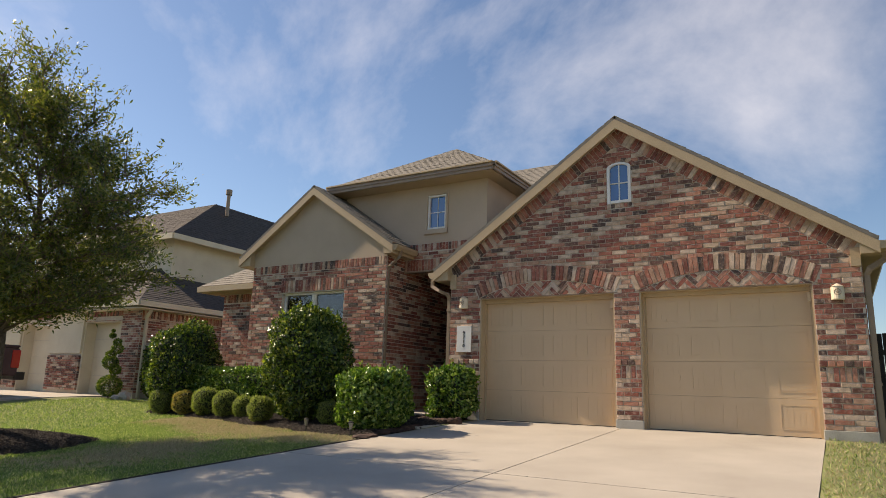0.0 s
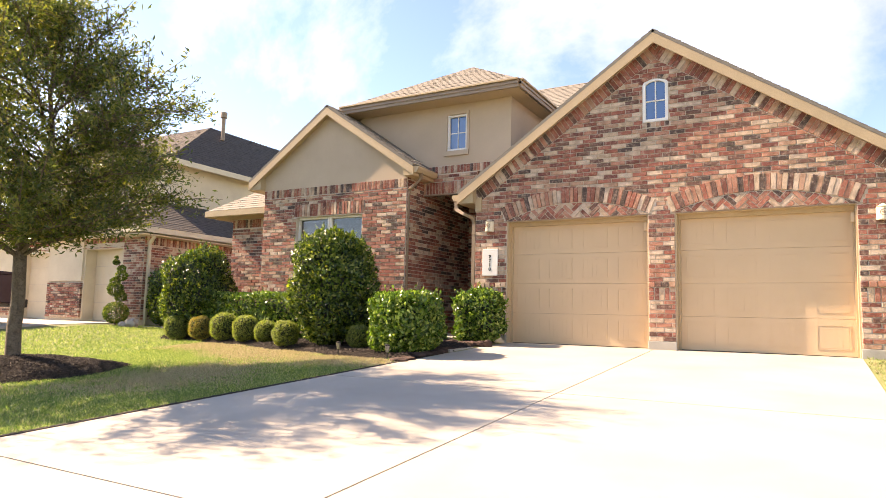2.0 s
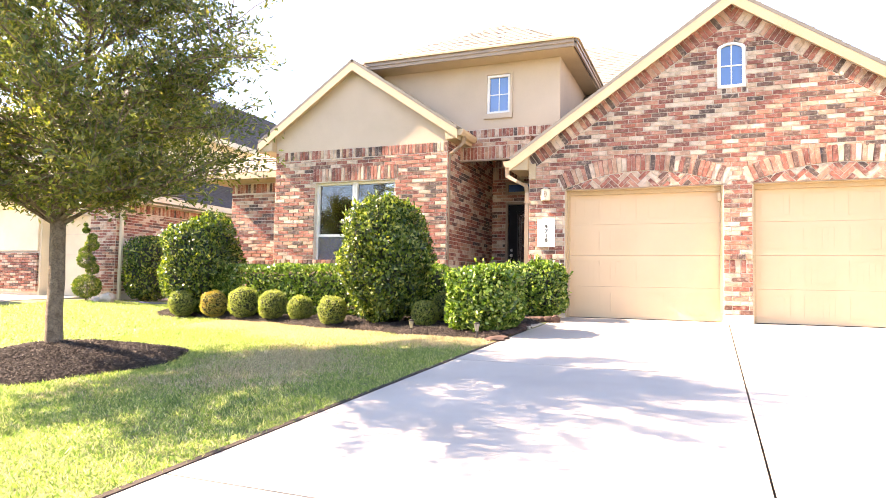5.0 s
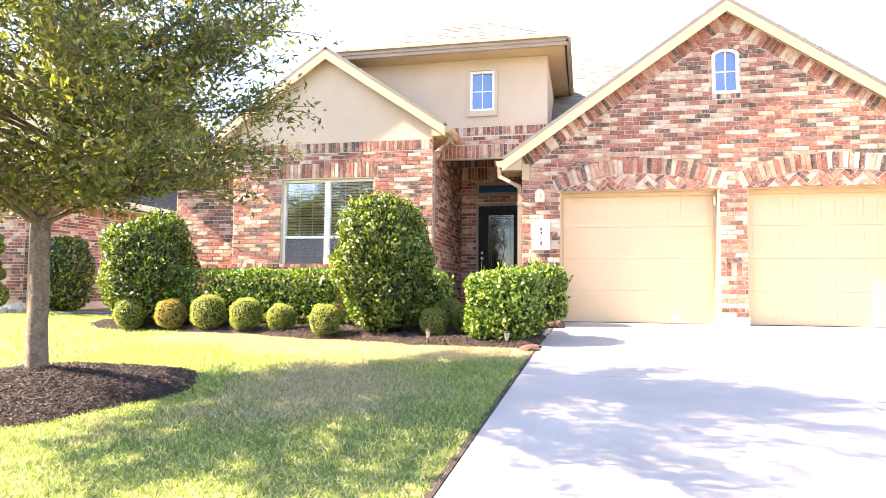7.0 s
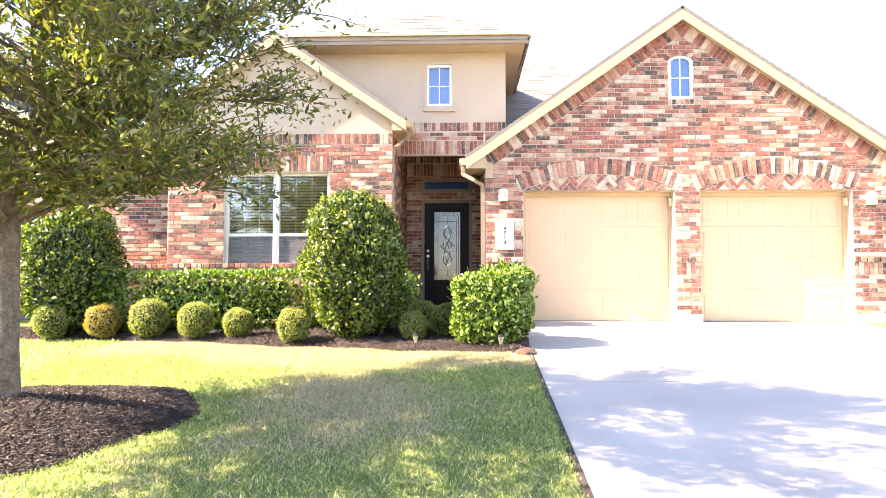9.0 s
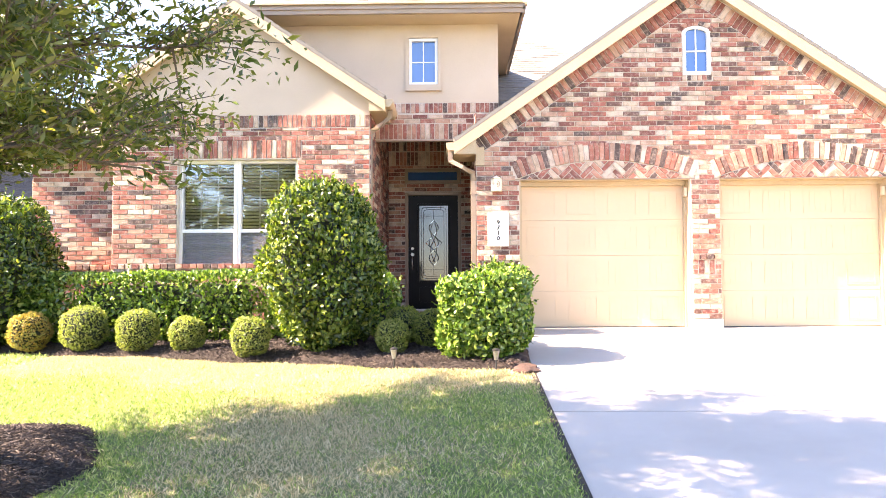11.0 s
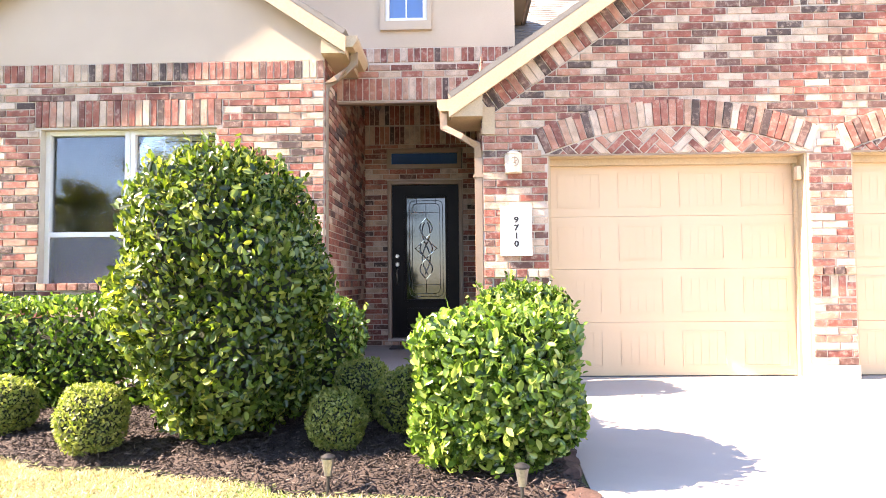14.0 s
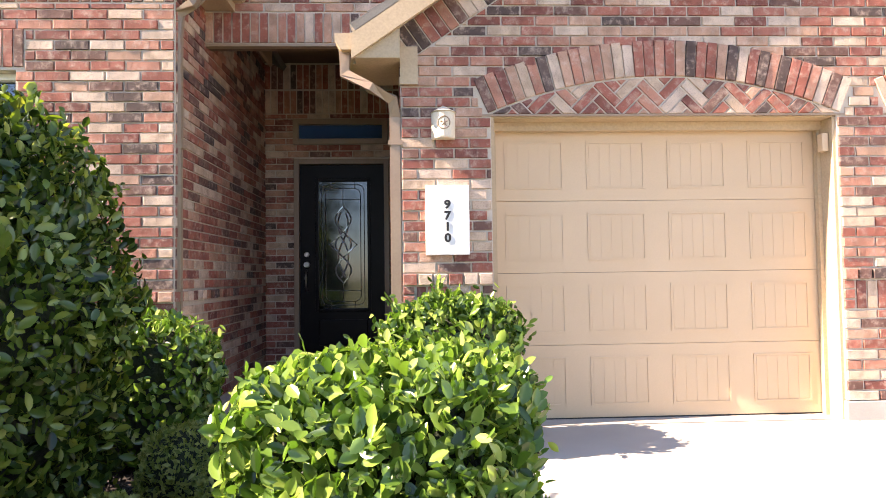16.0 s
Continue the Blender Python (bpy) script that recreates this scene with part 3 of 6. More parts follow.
# left wing, set back
YW = 10.6
wall_wing = thing("wall_wing", "brick wall of the set-back left wing", "brick wall", kind="structure")
boxed("mortar_wall", (-12.45, LX0, YW, YW + 0.25, -0.2, 2.9), MORTAR, wall_wing)
wing_rows = courses(-12.45, LX0 - 0.005, 0.2, 1.05, rng=rng) + courses(-12.45, LX0 - 0.005, 1.135, 2.58, rng=rng)
wing_head = soldiers(-12.45, LX0, 2.585, 2.79)
wing_band = soldiers(-12.45, LX0, 1.05, 1.13, 0.105)
boxed("mortar_return", (-12.45, -12.25, YW + 0.25, 16.0, -0.2, 2.9), MORTAR, wall_wing)
wing_side = courses(YW, 15.5, 0.2, 2.79, rng=rng)
left_return = courses(YL + 0.005, YW, 0.28, 3.3, rng=rng)
boxed("mortar_return", (LX0, LX0 + 0.2, YL + 0.25, YW + 0.3, -0.2, 3.38), MORTAR, wall_left)
garage_side = courses(YG + 0.005, 16, 0.30, 2.75, rng=rng)
boxed("mortar_return", (WX1 - 0.2, WX1, YG + 0.25, 16.0, -0.1, 2.75), MORTAR, wall_garage)
back = tagged(boxed("wall_back", (-12.4, WX1, 16.0, 16.2, -0.2, 2.9), MORTAR), "plain rear wall of the house", "wall", kind="structure")


# ---- roofs ----
def roof_plane(name, quad, material, parent, exposure=0.14, thick=0.05, label=""):
    """A sloping convex roof face (eave points first) as a deck with overlapping shingle strips."""
    p = [Vector(q) for q in quad]
    u = (p[1] - p[0]).normalized()
    nrm = u.cross(p[2] - p[0]).normalized()
    if nrm.z < 0:
        nrm.negate()
    v = nrm.cross(u).normalized()
    if (p[2] - p[0]).dot(v) < 0:
        v.negate()
    flat = [((q - p[0]).dot(u), (q - p[0]).dot(v)) for q in p]
    place = lambda a, b, d: tuple(p[0] + a * u + b * v + d * nrm)
    bm = bmesh.new()
    prism(bm, flat, place, 0.0, -thick)
    bmesh.ops.recalc_face_normals(bm, faces=bm.faces)
    deck = part("deck", bm, material, parent, label)
    top = max(f[1] for f in flat)
    lo, hi = min(f[0] for f in flat), max(f[0] for f in flat)
    V, F = [], []
    r = random.Random(len(name))
    s = 0.0
    while s < top:
        x = lo - r.uniform(0, 0.3)
        while x < hi:
            w = r.choice((0.16, 0.22, 0.3, 0.33))
            q = clip_all([(x, s), (x + w - 0.006, s), (x + w - 0.006, min(s + exposure + 0.02, top)), (x, min(s + exposure + 0.02, top))], edge_planes(flat))
            x += w
            if len(q) < 3 or area(q) < 1e-3:
                continue
            base, n = len(V), len(q)
            lift = r.choice((0.007, 0.007, 0.012))
            for a, b in q:
                V.append(place(a, b, 0.001))
            for a, b in q:
                V.append(place(a, b, 0.002 + lift * (1 - (b - s) / (exposure + 0.02))))
            F.append(tuple(range(base + n, base + 2 * n)))
            for i in range(n):
                j = (i + 1) % n
                F.append((base + i, base + j, base + n + j, base + n + i))
        s += exposure
    me = bpy.data.meshes.new("shingles")
    me.from_pydata(V, [], F)
    me.materials.append(material)
    ob = new("shingles", me)
    ob.parent = parent
    ob.matrix_parent_inverse = Matrix.Translation(-parent_place(parent))
    tagged(ob, kind="stuff")


def edge_planes(flat):
    cx, cy = sum(f[0] for f in flat) / len(flat), sum(f[1] for f in flat) / len(flat)
    out = []
    for a, b in zip(flat, flat[1:] + flat[:1]):
        nx, ny = b[1] - a[1], a[0] - b[0]
        c = nx * a[0] + ny * a[1]
        if nx * cx + ny * cy > c:
            nx, ny, c = -nx, -ny, -c
        out.append((nx, ny, c))
    return out


def fascia(parent, a, b, height=0.17, thick=0.03, out=(0, -1, 0), label="", material=None, name="fascia"):
    """A trim board whose top edge runs from a to b."""
    a, b, o = Vector(a), Vector(b), Vector(out)
    bm = bmesh.new()
    dn = Vector((0, 0, -height))
    quad = [a, b, b + dn, a + dn]
    vs = [bm.verts.new(q) for q in quad] + [bm.verts.new(q + o * thick) for q in quad]
    for f in ((0, 1, 2, 3), (7, 6, 5, 4), (0, 4, 5, 1), (1, 5, 6, 2), (2, 6, 7, 3), (3, 7, 4, 0)):
        bm.faces.new([vs[i] for i in f])
    bmesh.ops.recalc_face_normals(bm, faces=bm.faces)
    return part(name, bm, material or TRIM, parent, label)


def soffit(parent, quad):
    bm = bmesh.new()
    vs = [bm.verts.new(q) for q in quad] + [bm.verts.new((q[0], q[1], q[2] + 0.012)) for q in quad]
    for f in ((0, 1, 2, 3), (7, 6, 5, 4), (0, 4, 5, 1), (1, 5, 6, 2), (2, 6, 7, 3), (3, 7, 4, 0)):
        bm.faces.new([vs[i] for i in f])
    bmesh.ops.recalc_face_normals(bm, faces=bm.faces)
    part("soffit", bm, TRIM, parent)


def eave_box(parent, wall_x, edge_x, y0, y1, z, slope):
    """The closed box under an eave, from the wall out to the edge."""
    k = abs(edge_x - wall_x) - 0.02
    e = wall_x + (k if edge_x > wall_x else -k)
    bm = bmesh.new()
    prism(bm, [(wall_x, z - 0.16), (e, z - 0.16), (e, z - 0.01), (wall_x, z - 0.01 + slope * k)], lambda u, v, d: (u, d, v), y0, y1)
    bmesh.ops.recalc_face_normals(bm, faces=bm.faces)
    part("eave_box", bm, TRIM, parent)


roof_garage = thing("roof_garage", "weathered brown asphalt shingle roof over the garage", "roof", kind="structure")
YF = 9.83
GE0, GE1, GEZ = -5.92, 1.14, 2.87
GPZ = 5.30
GEZR = 2.87
roof_plane("gl", [(GE0, 10.66, GEZ), (GE0, YF, GEZ), (PEAK_X, YF, GPZ), (PEAK_X, 10.66, GPZ)], SHINGLE, roof_garage)
roof_plane("gr", [(GE1, YF, GEZR), (GE1, 17, GEZR), (PEAK_X, 17, GPZ), (PEAK_X, YF, GPZ)], SHINGLE, roof_garage)
for x0, ez in ((GE0, GEZ), (GE1, GEZR)):
    fascia(roof_garage, (x0, YF, ez - 0.055), (PEAK_X, YF, GPZ - 0.055), 0.17, 0.03, (0, 1, 0), "tan painted rake board")
    soffit(roof_garage, [(x0, YF + 0.03, ez - 0.15), (PEAK_X, YF + 0.03, GPZ - 0.15), (PEAK_X, YG + 0.02, GPZ - 0.15), (x0, YG + 0.02, ez - 0.15)])
roof_plane("gb", [(UX1, 17, GEZ + SL * (UX1 - GE0)), (UX1, 10.66, GEZ + SL * (UX1 - GE0)), (PEAK_X, 10.66, GPZ), (PEAK_X, 17, GPZ)], SHINGLE, roof_garage)
fascia(roof_garage, (GE1 - 0.03, YG, GEZ - 0.06), (GE1 - 0.03, 17, GEZ - 0.06), 0.15, 0.03, (1, 0, 0))
fascia(roof_garage, (GE0 + 0.03, YG, GEZ - 0.06), (GE0 + 0.03, 10.6, GEZ - 0.06), 0.15, 0.03, (-1, 0, 0))
for x0, s in ((GE0, 1), (GE1, -1)):
    wx = WX0 if s > 0 else WX1
    boxed("corner_block", (min(wx, wx + s * 0.12) , max(wx, wx + s * 0.12), YG - 0.04, YG + 0.02, GEZ - 0.36, GEZ - 0.10), TRIM, roof_garage)
    eave_box(roof_garage, wx, x0, YF + 0.032, 10.5 if s > 0 else 16.9, GEZ - 0.05, SL)

roof_left = thing("roof_left", "brown asphalt shingle gable roof over the left room", "roof", kind="structure")
YLF = 9.86
LE0, LE1, LEZ, LP = -11.24, -6.90, 3.51, 4.98
roof_plane("ll", [(LE0, 14, LEZ), (LE0, YLF, LEZ), (LPX, YLF, LP), (LPX, 14, LP)], SHINGLE, roof_left)
roof_plane("lr", [(LE1, YLF, LEZ), (LE1, 14, LEZ), (LPX, 14, LP), (LPX, YLF, LP)], SHINGLE, roof_left)
for x0, s in ((LE0, 1), (LE1, -1)):
    fascia(roof_left, (x0, YLF, LEZ - 0.055), (LPX, YLF, LP - 0.055), 0.16, 0.03, (0, 1, 0), "tan painted rake board")
    soffit(roof_left, [(x0, YLF + 0.03, LEZ - 0.15), (LPX, YLF + 0.03, LP - 0.15), (LPX, YL + 0.02, LP - 0.15), (x0, YL + 0.02, LEZ - 0.15)])
    wx = LX0 if s > 0 else LX1
    eave_box(roof_left, wx, x0, YLF + 0.032, 11.5, LEZ - 0.05, 0.66)
    fascia(roof_left, (x0 + s * 0.03, YLF + 0.03, LEZ - 0.06), (x0 + s * 0.03, 12, LEZ - 0.06), 0.16, 0.03, (-s, 0, 0))

roof_upper = thing("roof_upper", "brown shingle hip roof over the upper storey", "roof", kind="structure")
HX0, HX1, HY0, HY1, HZ = -9.0, -4.88, 10.23, 14.0, 5.0
AX, AY, AZ = -6.80, 12.1, 6.20
roof_plane("h1", [(HX0, HY0, HZ), (HX1, HY0, HZ), (AX, AY, AZ)], SHINGLE, roof_upper)
roof_plane("h2", [(HX1, HY0, HZ), (HX1, HY1, HZ), (AX, AY, AZ)], SHINGLE, roof_upper)
roof_plane("h3", [(HX0, HY1, HZ), (HX0, HY0, HZ), (AX, AY, AZ)], SHINGLE, roof_upper)
boxed("soffit", (HX0 + 0.03, HX1 - 0.03, HY0 + 0.03, HY1, HZ - 0.15, HZ - 0.12), TRIM, roof_upper)
for a, b, o in (((HX0, HY0), (HX1, HY0), (0, -1, 0)), ((HX1, HY0), (HX1, HY1), (1, 0, 0)), ((HX0, HY0), (HX0, HY1), (-1, 0, 0))):
    fascia(roof_upper, (*a, HZ - 0.005), (*b, HZ - 0.005), 0.15, 0.035, o, "taupe painted gutter", GUTTER, "gutter")
    fascia(roof_upper, (*a, HZ + 0.012), (*b, HZ + 0.012), 0.03, 0.075, o, "tan rolled gutter lip", TRIM, "gutter_lip")
    fascia(roof_upper, (*a, HZ - 0.055), (*b, HZ - 0.055), 0.035, 0.055, o, "", GUTTER, "gutter_bead")

roof_main = thing("roof_main", "brown asphalt shingle main roof behind", "roof", kind="structure")
roof_plane("m1", [(-12.8, 11.0, 3.3), (0.0, 11.0, 3.3), (-5.3, 16.5, 7.1), (-9.0, 16.5, 7.1)], SHINGLE, roof_main)
roof_wing = thing("roof_wing", "pale brown shingle roof of the left wing", "roof", kind="structure")
roof_plane("w1", [(-12.86, 10.13, 2.95), (LX0, 10.13, 2.95), (LX0, 13.2, 4.9), (-10.6, 13.2, 4.9)], SHINGLE, roof_wing)
roof_plane("w2", [(-12.86, 15.0, 2.95), (-12.86, 10.13, 2.95), (-10.6, 13.2, 4.9)], SHINGLE, roof_wing)
fascia(roof_wing, (-12.86, 10.13, 2.94), (LX0, 10.13, 2.94), 0.13, 0.05, (0, -1, 0), "taupe gutter", TRIM, "gutter")
fascia(roof_wing, (-12.86, 10.13, 2.94), (-12.86, 15, 2.94), 0.13, 0.05, (-1, 0, 0), "", TRIM, "gutter")
boxed("soffit", (-12.84, LX0 - 0.004, 10.15, YW + 0.02, 2.80, 2.83), TRIM, roof_wing)


# ---- garage doors ----
def garage_door(x0, x1, label):
    d = thing("garage_door", label, "garage door", ((x0 + x1) / 2, YG + 0.25, 0.17), "pair of garage doors")
    y = YG + 0.21
    n = 4
    z0, z1 = 0.175, 2.245
    h = (z1 - z0) / n
    for i in range(n):
        bm = bmesh.new()
        a, b = z0 + i * h + 0.001, z0 + (i + 1) * h - 0.001
        box(bm, x0 + 0.01, x1 - 0.01, y, y + 0.045, a, b, 0.0025)
        w = (x1 - x0 - 0.02) / 4
        for j in range(4):
            # raised rim, sunk field and grooved centre of each long panel
            c0, c1 = x0 + 0.01 + j * w + 0.085, x0 + 0.01 + (j + 1) * w - 0.085
            e0, e1 = a + 0.085, b - 0.085
            for q in ((c0, c1, e1 - 0.014, e1), (c0, c1, e0, e0 + 0.014), (c0, c0 + 0.014, e0 + 0.014, e1 - 0.014), (c1 - 0.014, c1, e0 + 0.014, e1 - 0.014)):
                box(bm, q[0], q[1], y - 0.005, y, q[2], q[3])
            m = 5
            for k_ in range(m):
                g0 = c0 + 0.02 + (c1 - c0 - 0.04) * k_ / m
                g1 = c0 + 0.02 + (c1 - c0 - 0.04) * (k_ + 1) / m - 0.004
                box(bm, g0, g1, y - 0.0018, y, e0 + 0.02, e1 - 0.02)
        part("section", bm, TAN, d)
    boxed("bottom_seal", (x0 + 0.01, x1 - 0.01, y + 0.005, y + 0.04, 0.158, 0.177), BLACK, d, "black rubber bottom seal")
    return d


def garage_trim(x0, x1):
    t = thing("garage_trim", "tan painted trim boards lining a garage opening", "door trim", ((x0 + x1) / 2, YG + 0.1, 0.16), "pair of garage openings")
    for a, b in ((x0, x0 + 0.022), (x1 - 0.022, x1)):
        boxed("jamb", (a, b, YG + 0.015, YG + 0.26, 0.166, LINT - 0.01), TRIM, t)
    boxed("head", (x0, x1, YG + 0.015, YG + 0.26, LINT - 0.012, LINT + 0.012), TRIM, t)
    boxed("head_stop", (x0 + 0.022, x1 - 0.022, YG + 0.14, YG + 0.203, LINT - 0.075, LINT - 0.013), TRIM, t)
    for a, b in ((x0 + 0.022, x0 + 0.05), (x1 - 0.05, x1 - 0.022)):
        boxed("stop", (a, b, YG + 0.16, YG + 0.203, 0.166, LINT - 0.075), TRIM, t)
    boxed("steel_lintel", (x0 - 0.08, x1 + 0.08, YG - 0.006, YG + 0.014, LINT - 0.004, LINT + 0.010), GUTTER, t, "painted steel lintel edge")
    return t


for x0, x1 in (D1, D2):
    garage_door(x0 + 0.022, x1 - 0.022, "tan sectional garage door with grooved raised panels, closed")
    garage_trim(x0, x1)
    # unseen dark backing added behind the closed door
    boxed("garage_interior", (x0, x1, YG + 0.30, YG + 0.36, 0.1, 2.4), INTERIOR_DARK)
    tagged(bpy.data.objects["garage_interior"] if x0 == D1[0] else bpy.data.objects["garage_interior.001"], "added dark backing panel behind a garage door", "wall", kind="structure")


# ---- plants ----
def leaf_mesh(name, centres, ways, sizes, aspect, material, parent, label="", fold=0.25, seed=1, ovate=False, facing=None):
    """Folded two-triangle leaves along given directions."""
    r = np.random.RandomState(seed)
    n = len(centres)
    d = ways / np.maximum(np.linalg.norm(ways, axis=1, keepdims=True), 1e-6)
    a = r.normal(size=(n, 3)) if facing is None else facing
    s = np.cross(d, a)
    s /= np.maximum(np.linalg.norm(s, axis=1, keepdims=True), 1e-6)
    u = np.cross(s, d)
    L = sizes[:, None]
    w = L * aspect * 0.5
    base = centres - d * L * 0.5
    tip = centres + d * L * 0.5 - u * L * 0.08
    mid = centres - d * L * 0.04
    left, right = mid + s * w + u * w * fold, mid - s * w + u * w * fold
    if ovate:
        rows = [centres + d * L * a_ + u * w * fold - u * L * c_ for a_, c_ in ((-0.26, 0.0), (0.02, 0.01), (0.30, 0.04))]
        wide = (0.72, 1.0, 0.70)
        V = np.stack([base] + [q - s * w * k_ for q, k_ in zip(rows, wide)] + [tip] + [q + s * w * k_ for q, k_ in zip(rows[::-1], wide[::-1])], axis=1).reshape(-1, 3)
        k = np.arange(n)[:, None] * 8
        F = np.concatenate([k + np.array([[0, 1, 2, 3, 4]]), k + np.array([[0, 4, 5, 6, 7]])], axis=0)
        return mesh_np(name, V, F, material, parent, label)
    V = np.stack([base, right, tip, left], axis=1).reshape(-1, 3)
    k = np.arange(n)[:, None] * 4
    F = np.concatenate([k + np.array([[0, 1, 2]]), k + np.array([[0, 2, 3]])], axis=0)
    return mesh_np(name, V, F, material, parent, label)


def shell_points(r, n, shape, depth, stretch):
    """Points in the outer skin of a clipped shrub; shape maps directions to radii."""
    d = r.normal(size=(n, 3)) * np.array(stretch)
    d /= np.linalg.norm(d, axis=1, keepdims=True)
    rad = shape(d)
    k = 1 - depth * r.beta(1, 2.2, size=n)
    return d * (rad * k)[:, None], d


def super_shape(rx, ry, rz, p, bumps=0.05, seed=0):
    def f(d):
        base = ((np.abs(d[:, 0]) / rx) ** p + (np.abs(d[:, 1]) / ry) ** p + (np.abs(d[:, 2]) / rz) ** p) ** (-1 / p)
        a = np.sin(d[:, 0] * 5.1 + seed) * np.sin(d[:, 1] * 4.3 + 1.7 * seed) + np.sin(d[:, 2] * 6.7 + d[:, 0] * 3.1 + seed)
        b = np.sin(d[:, 0] * 17 + seed * 3) * np.sin(d[:, 1] * 15 - seed) * np.sin(d[:, 2] * 19 + 2 * seed)
        return base * (1 + bumps * a + bumps * 0.9 * b)
    return f


def shrub(name, label, category, at, rx, ry, rz, p, n, leaf, aspect, material, seed, group="", bumps=0.05, depth=0.3, core=0.84, sprigs=0, up=0.5):
    """A clipped shrub: short stems, a solid core painted dark for inner shade and a skin of many leaves."""
    x, y = at
    z = ground_z(x, y)
    t = thing(name, label, category, (x, y, z), group)
    r = np.random.RandomState(seed)
    f = super_shape(rx, ry, rz, p, bumps, seed)
    c = np.array([x, y, z + rz + 0.03])
    pts, d = shell_points(r, n, f, depth, (rx, ry, rz))
    out = d / np.array([rx, ry, rz]) ** 2
    out /= np.linalg.norm(out, axis=1, keepdims=True)
    ways = out * 0.55 + r.normal(size=d.shape) * 0.75 + np.array([0, 0, up])
    facing = out + r.normal(size=d.shape) * 0.45 + np.array([0, 0, 0.25])
    sizes = leaf * r.uniform(0.65, 1.25, size=n)
    keep = pts[:, 2] > -rz * 0.97
    leaf_mesh("leaves", c + pts[keep], ways[keep], sizes[keep], aspect, material, t, seed=seed, ovate=leaf > 0.05, facing=facing[keep])
    if sprigs:
        sp, sd = shell_points(r, sprigs, f, 0.02, (rx, ry, rz))
        ok = sd[:, 2] > -0.2
        sp, sd = sp[ok], sd[ok]
        P, W, S = [], [], []
        for q, e in zip(sp, sd):
            w = e + r.normal(size=3) * 0.4 + np.array([0, 0, 0.6])
            w /= np.linalg.norm(w)
            m = r.randint(3, 5)
            for i in range(m):
                P.append(q + w * leaf * 0.55 * i)
                W.append(w + r.normal(size=3) * 0.7)
                S.append(leaf * r.uniform(0.6, 1.0))
        tagged(leaf_mesh("outer_growth", c + np.array(P), np.array(W), np.array(S), aspect, material, t, seed=seed + 5, ovate=True), kind="stuff")
    # solid hull whose near-black green paints in the shade between the leaves
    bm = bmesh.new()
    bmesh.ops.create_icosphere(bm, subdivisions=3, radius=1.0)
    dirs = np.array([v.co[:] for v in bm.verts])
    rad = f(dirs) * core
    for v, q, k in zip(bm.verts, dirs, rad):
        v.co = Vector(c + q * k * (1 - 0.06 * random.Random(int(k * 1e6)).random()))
    part("shade_core", bm, SHADE_CORE, t, "solid core painted dark as shaded inner twigs and leaves")
    bm = bmesh.new()
    rs = random.Random(seed)
    for i in range(5):
        a = rs.uniform(0, 6.28)
        b = rs.uniform(0, 0.5)
        tube(bm, [(x + 0.05 * math.cos(a), y + 0.05 * math.sin(a), z - 0.05), (x + b * rx * math.cos(a), y + b * ry * math.sin(a), z + rz * 0.9)], [0.018, 0.008], 6)
    part("stems", bm, BARK, t, "brown woody stems")
    return t


# shade inside the shrubs, put into the colour
SHADE_CORE = plain("painted_inner_shade", (0.012, 0.02, 0.008), (0.03, 0.04, 0.016), 18, 90, 0.95, relief=0.8, depth=0.02)

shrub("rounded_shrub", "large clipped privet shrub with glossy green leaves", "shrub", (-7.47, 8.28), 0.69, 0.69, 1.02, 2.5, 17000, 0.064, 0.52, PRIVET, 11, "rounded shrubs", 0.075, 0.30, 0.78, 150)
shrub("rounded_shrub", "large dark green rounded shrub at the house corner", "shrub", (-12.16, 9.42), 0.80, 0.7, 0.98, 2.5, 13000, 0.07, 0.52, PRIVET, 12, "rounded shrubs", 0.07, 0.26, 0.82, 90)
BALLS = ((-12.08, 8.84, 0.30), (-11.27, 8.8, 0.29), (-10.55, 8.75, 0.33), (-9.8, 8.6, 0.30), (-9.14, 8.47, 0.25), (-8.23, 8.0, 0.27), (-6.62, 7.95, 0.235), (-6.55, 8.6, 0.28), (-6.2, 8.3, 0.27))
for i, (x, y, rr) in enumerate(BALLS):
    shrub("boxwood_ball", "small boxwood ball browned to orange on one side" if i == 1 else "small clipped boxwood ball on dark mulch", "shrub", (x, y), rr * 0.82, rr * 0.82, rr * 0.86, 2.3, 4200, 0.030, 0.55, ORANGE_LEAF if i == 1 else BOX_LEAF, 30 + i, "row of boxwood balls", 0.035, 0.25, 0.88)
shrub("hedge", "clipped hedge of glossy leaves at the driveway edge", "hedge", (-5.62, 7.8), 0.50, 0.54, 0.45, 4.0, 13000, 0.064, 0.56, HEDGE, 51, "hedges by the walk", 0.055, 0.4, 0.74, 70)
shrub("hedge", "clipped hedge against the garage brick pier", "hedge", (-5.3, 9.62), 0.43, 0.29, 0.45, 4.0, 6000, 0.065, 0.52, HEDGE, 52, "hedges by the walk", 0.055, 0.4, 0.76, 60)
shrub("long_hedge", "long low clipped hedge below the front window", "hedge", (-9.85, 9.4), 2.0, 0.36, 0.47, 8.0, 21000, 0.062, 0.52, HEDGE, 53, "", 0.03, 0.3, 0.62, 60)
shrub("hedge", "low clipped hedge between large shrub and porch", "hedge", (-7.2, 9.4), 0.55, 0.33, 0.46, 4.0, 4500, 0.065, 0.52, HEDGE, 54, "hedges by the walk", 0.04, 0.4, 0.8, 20)


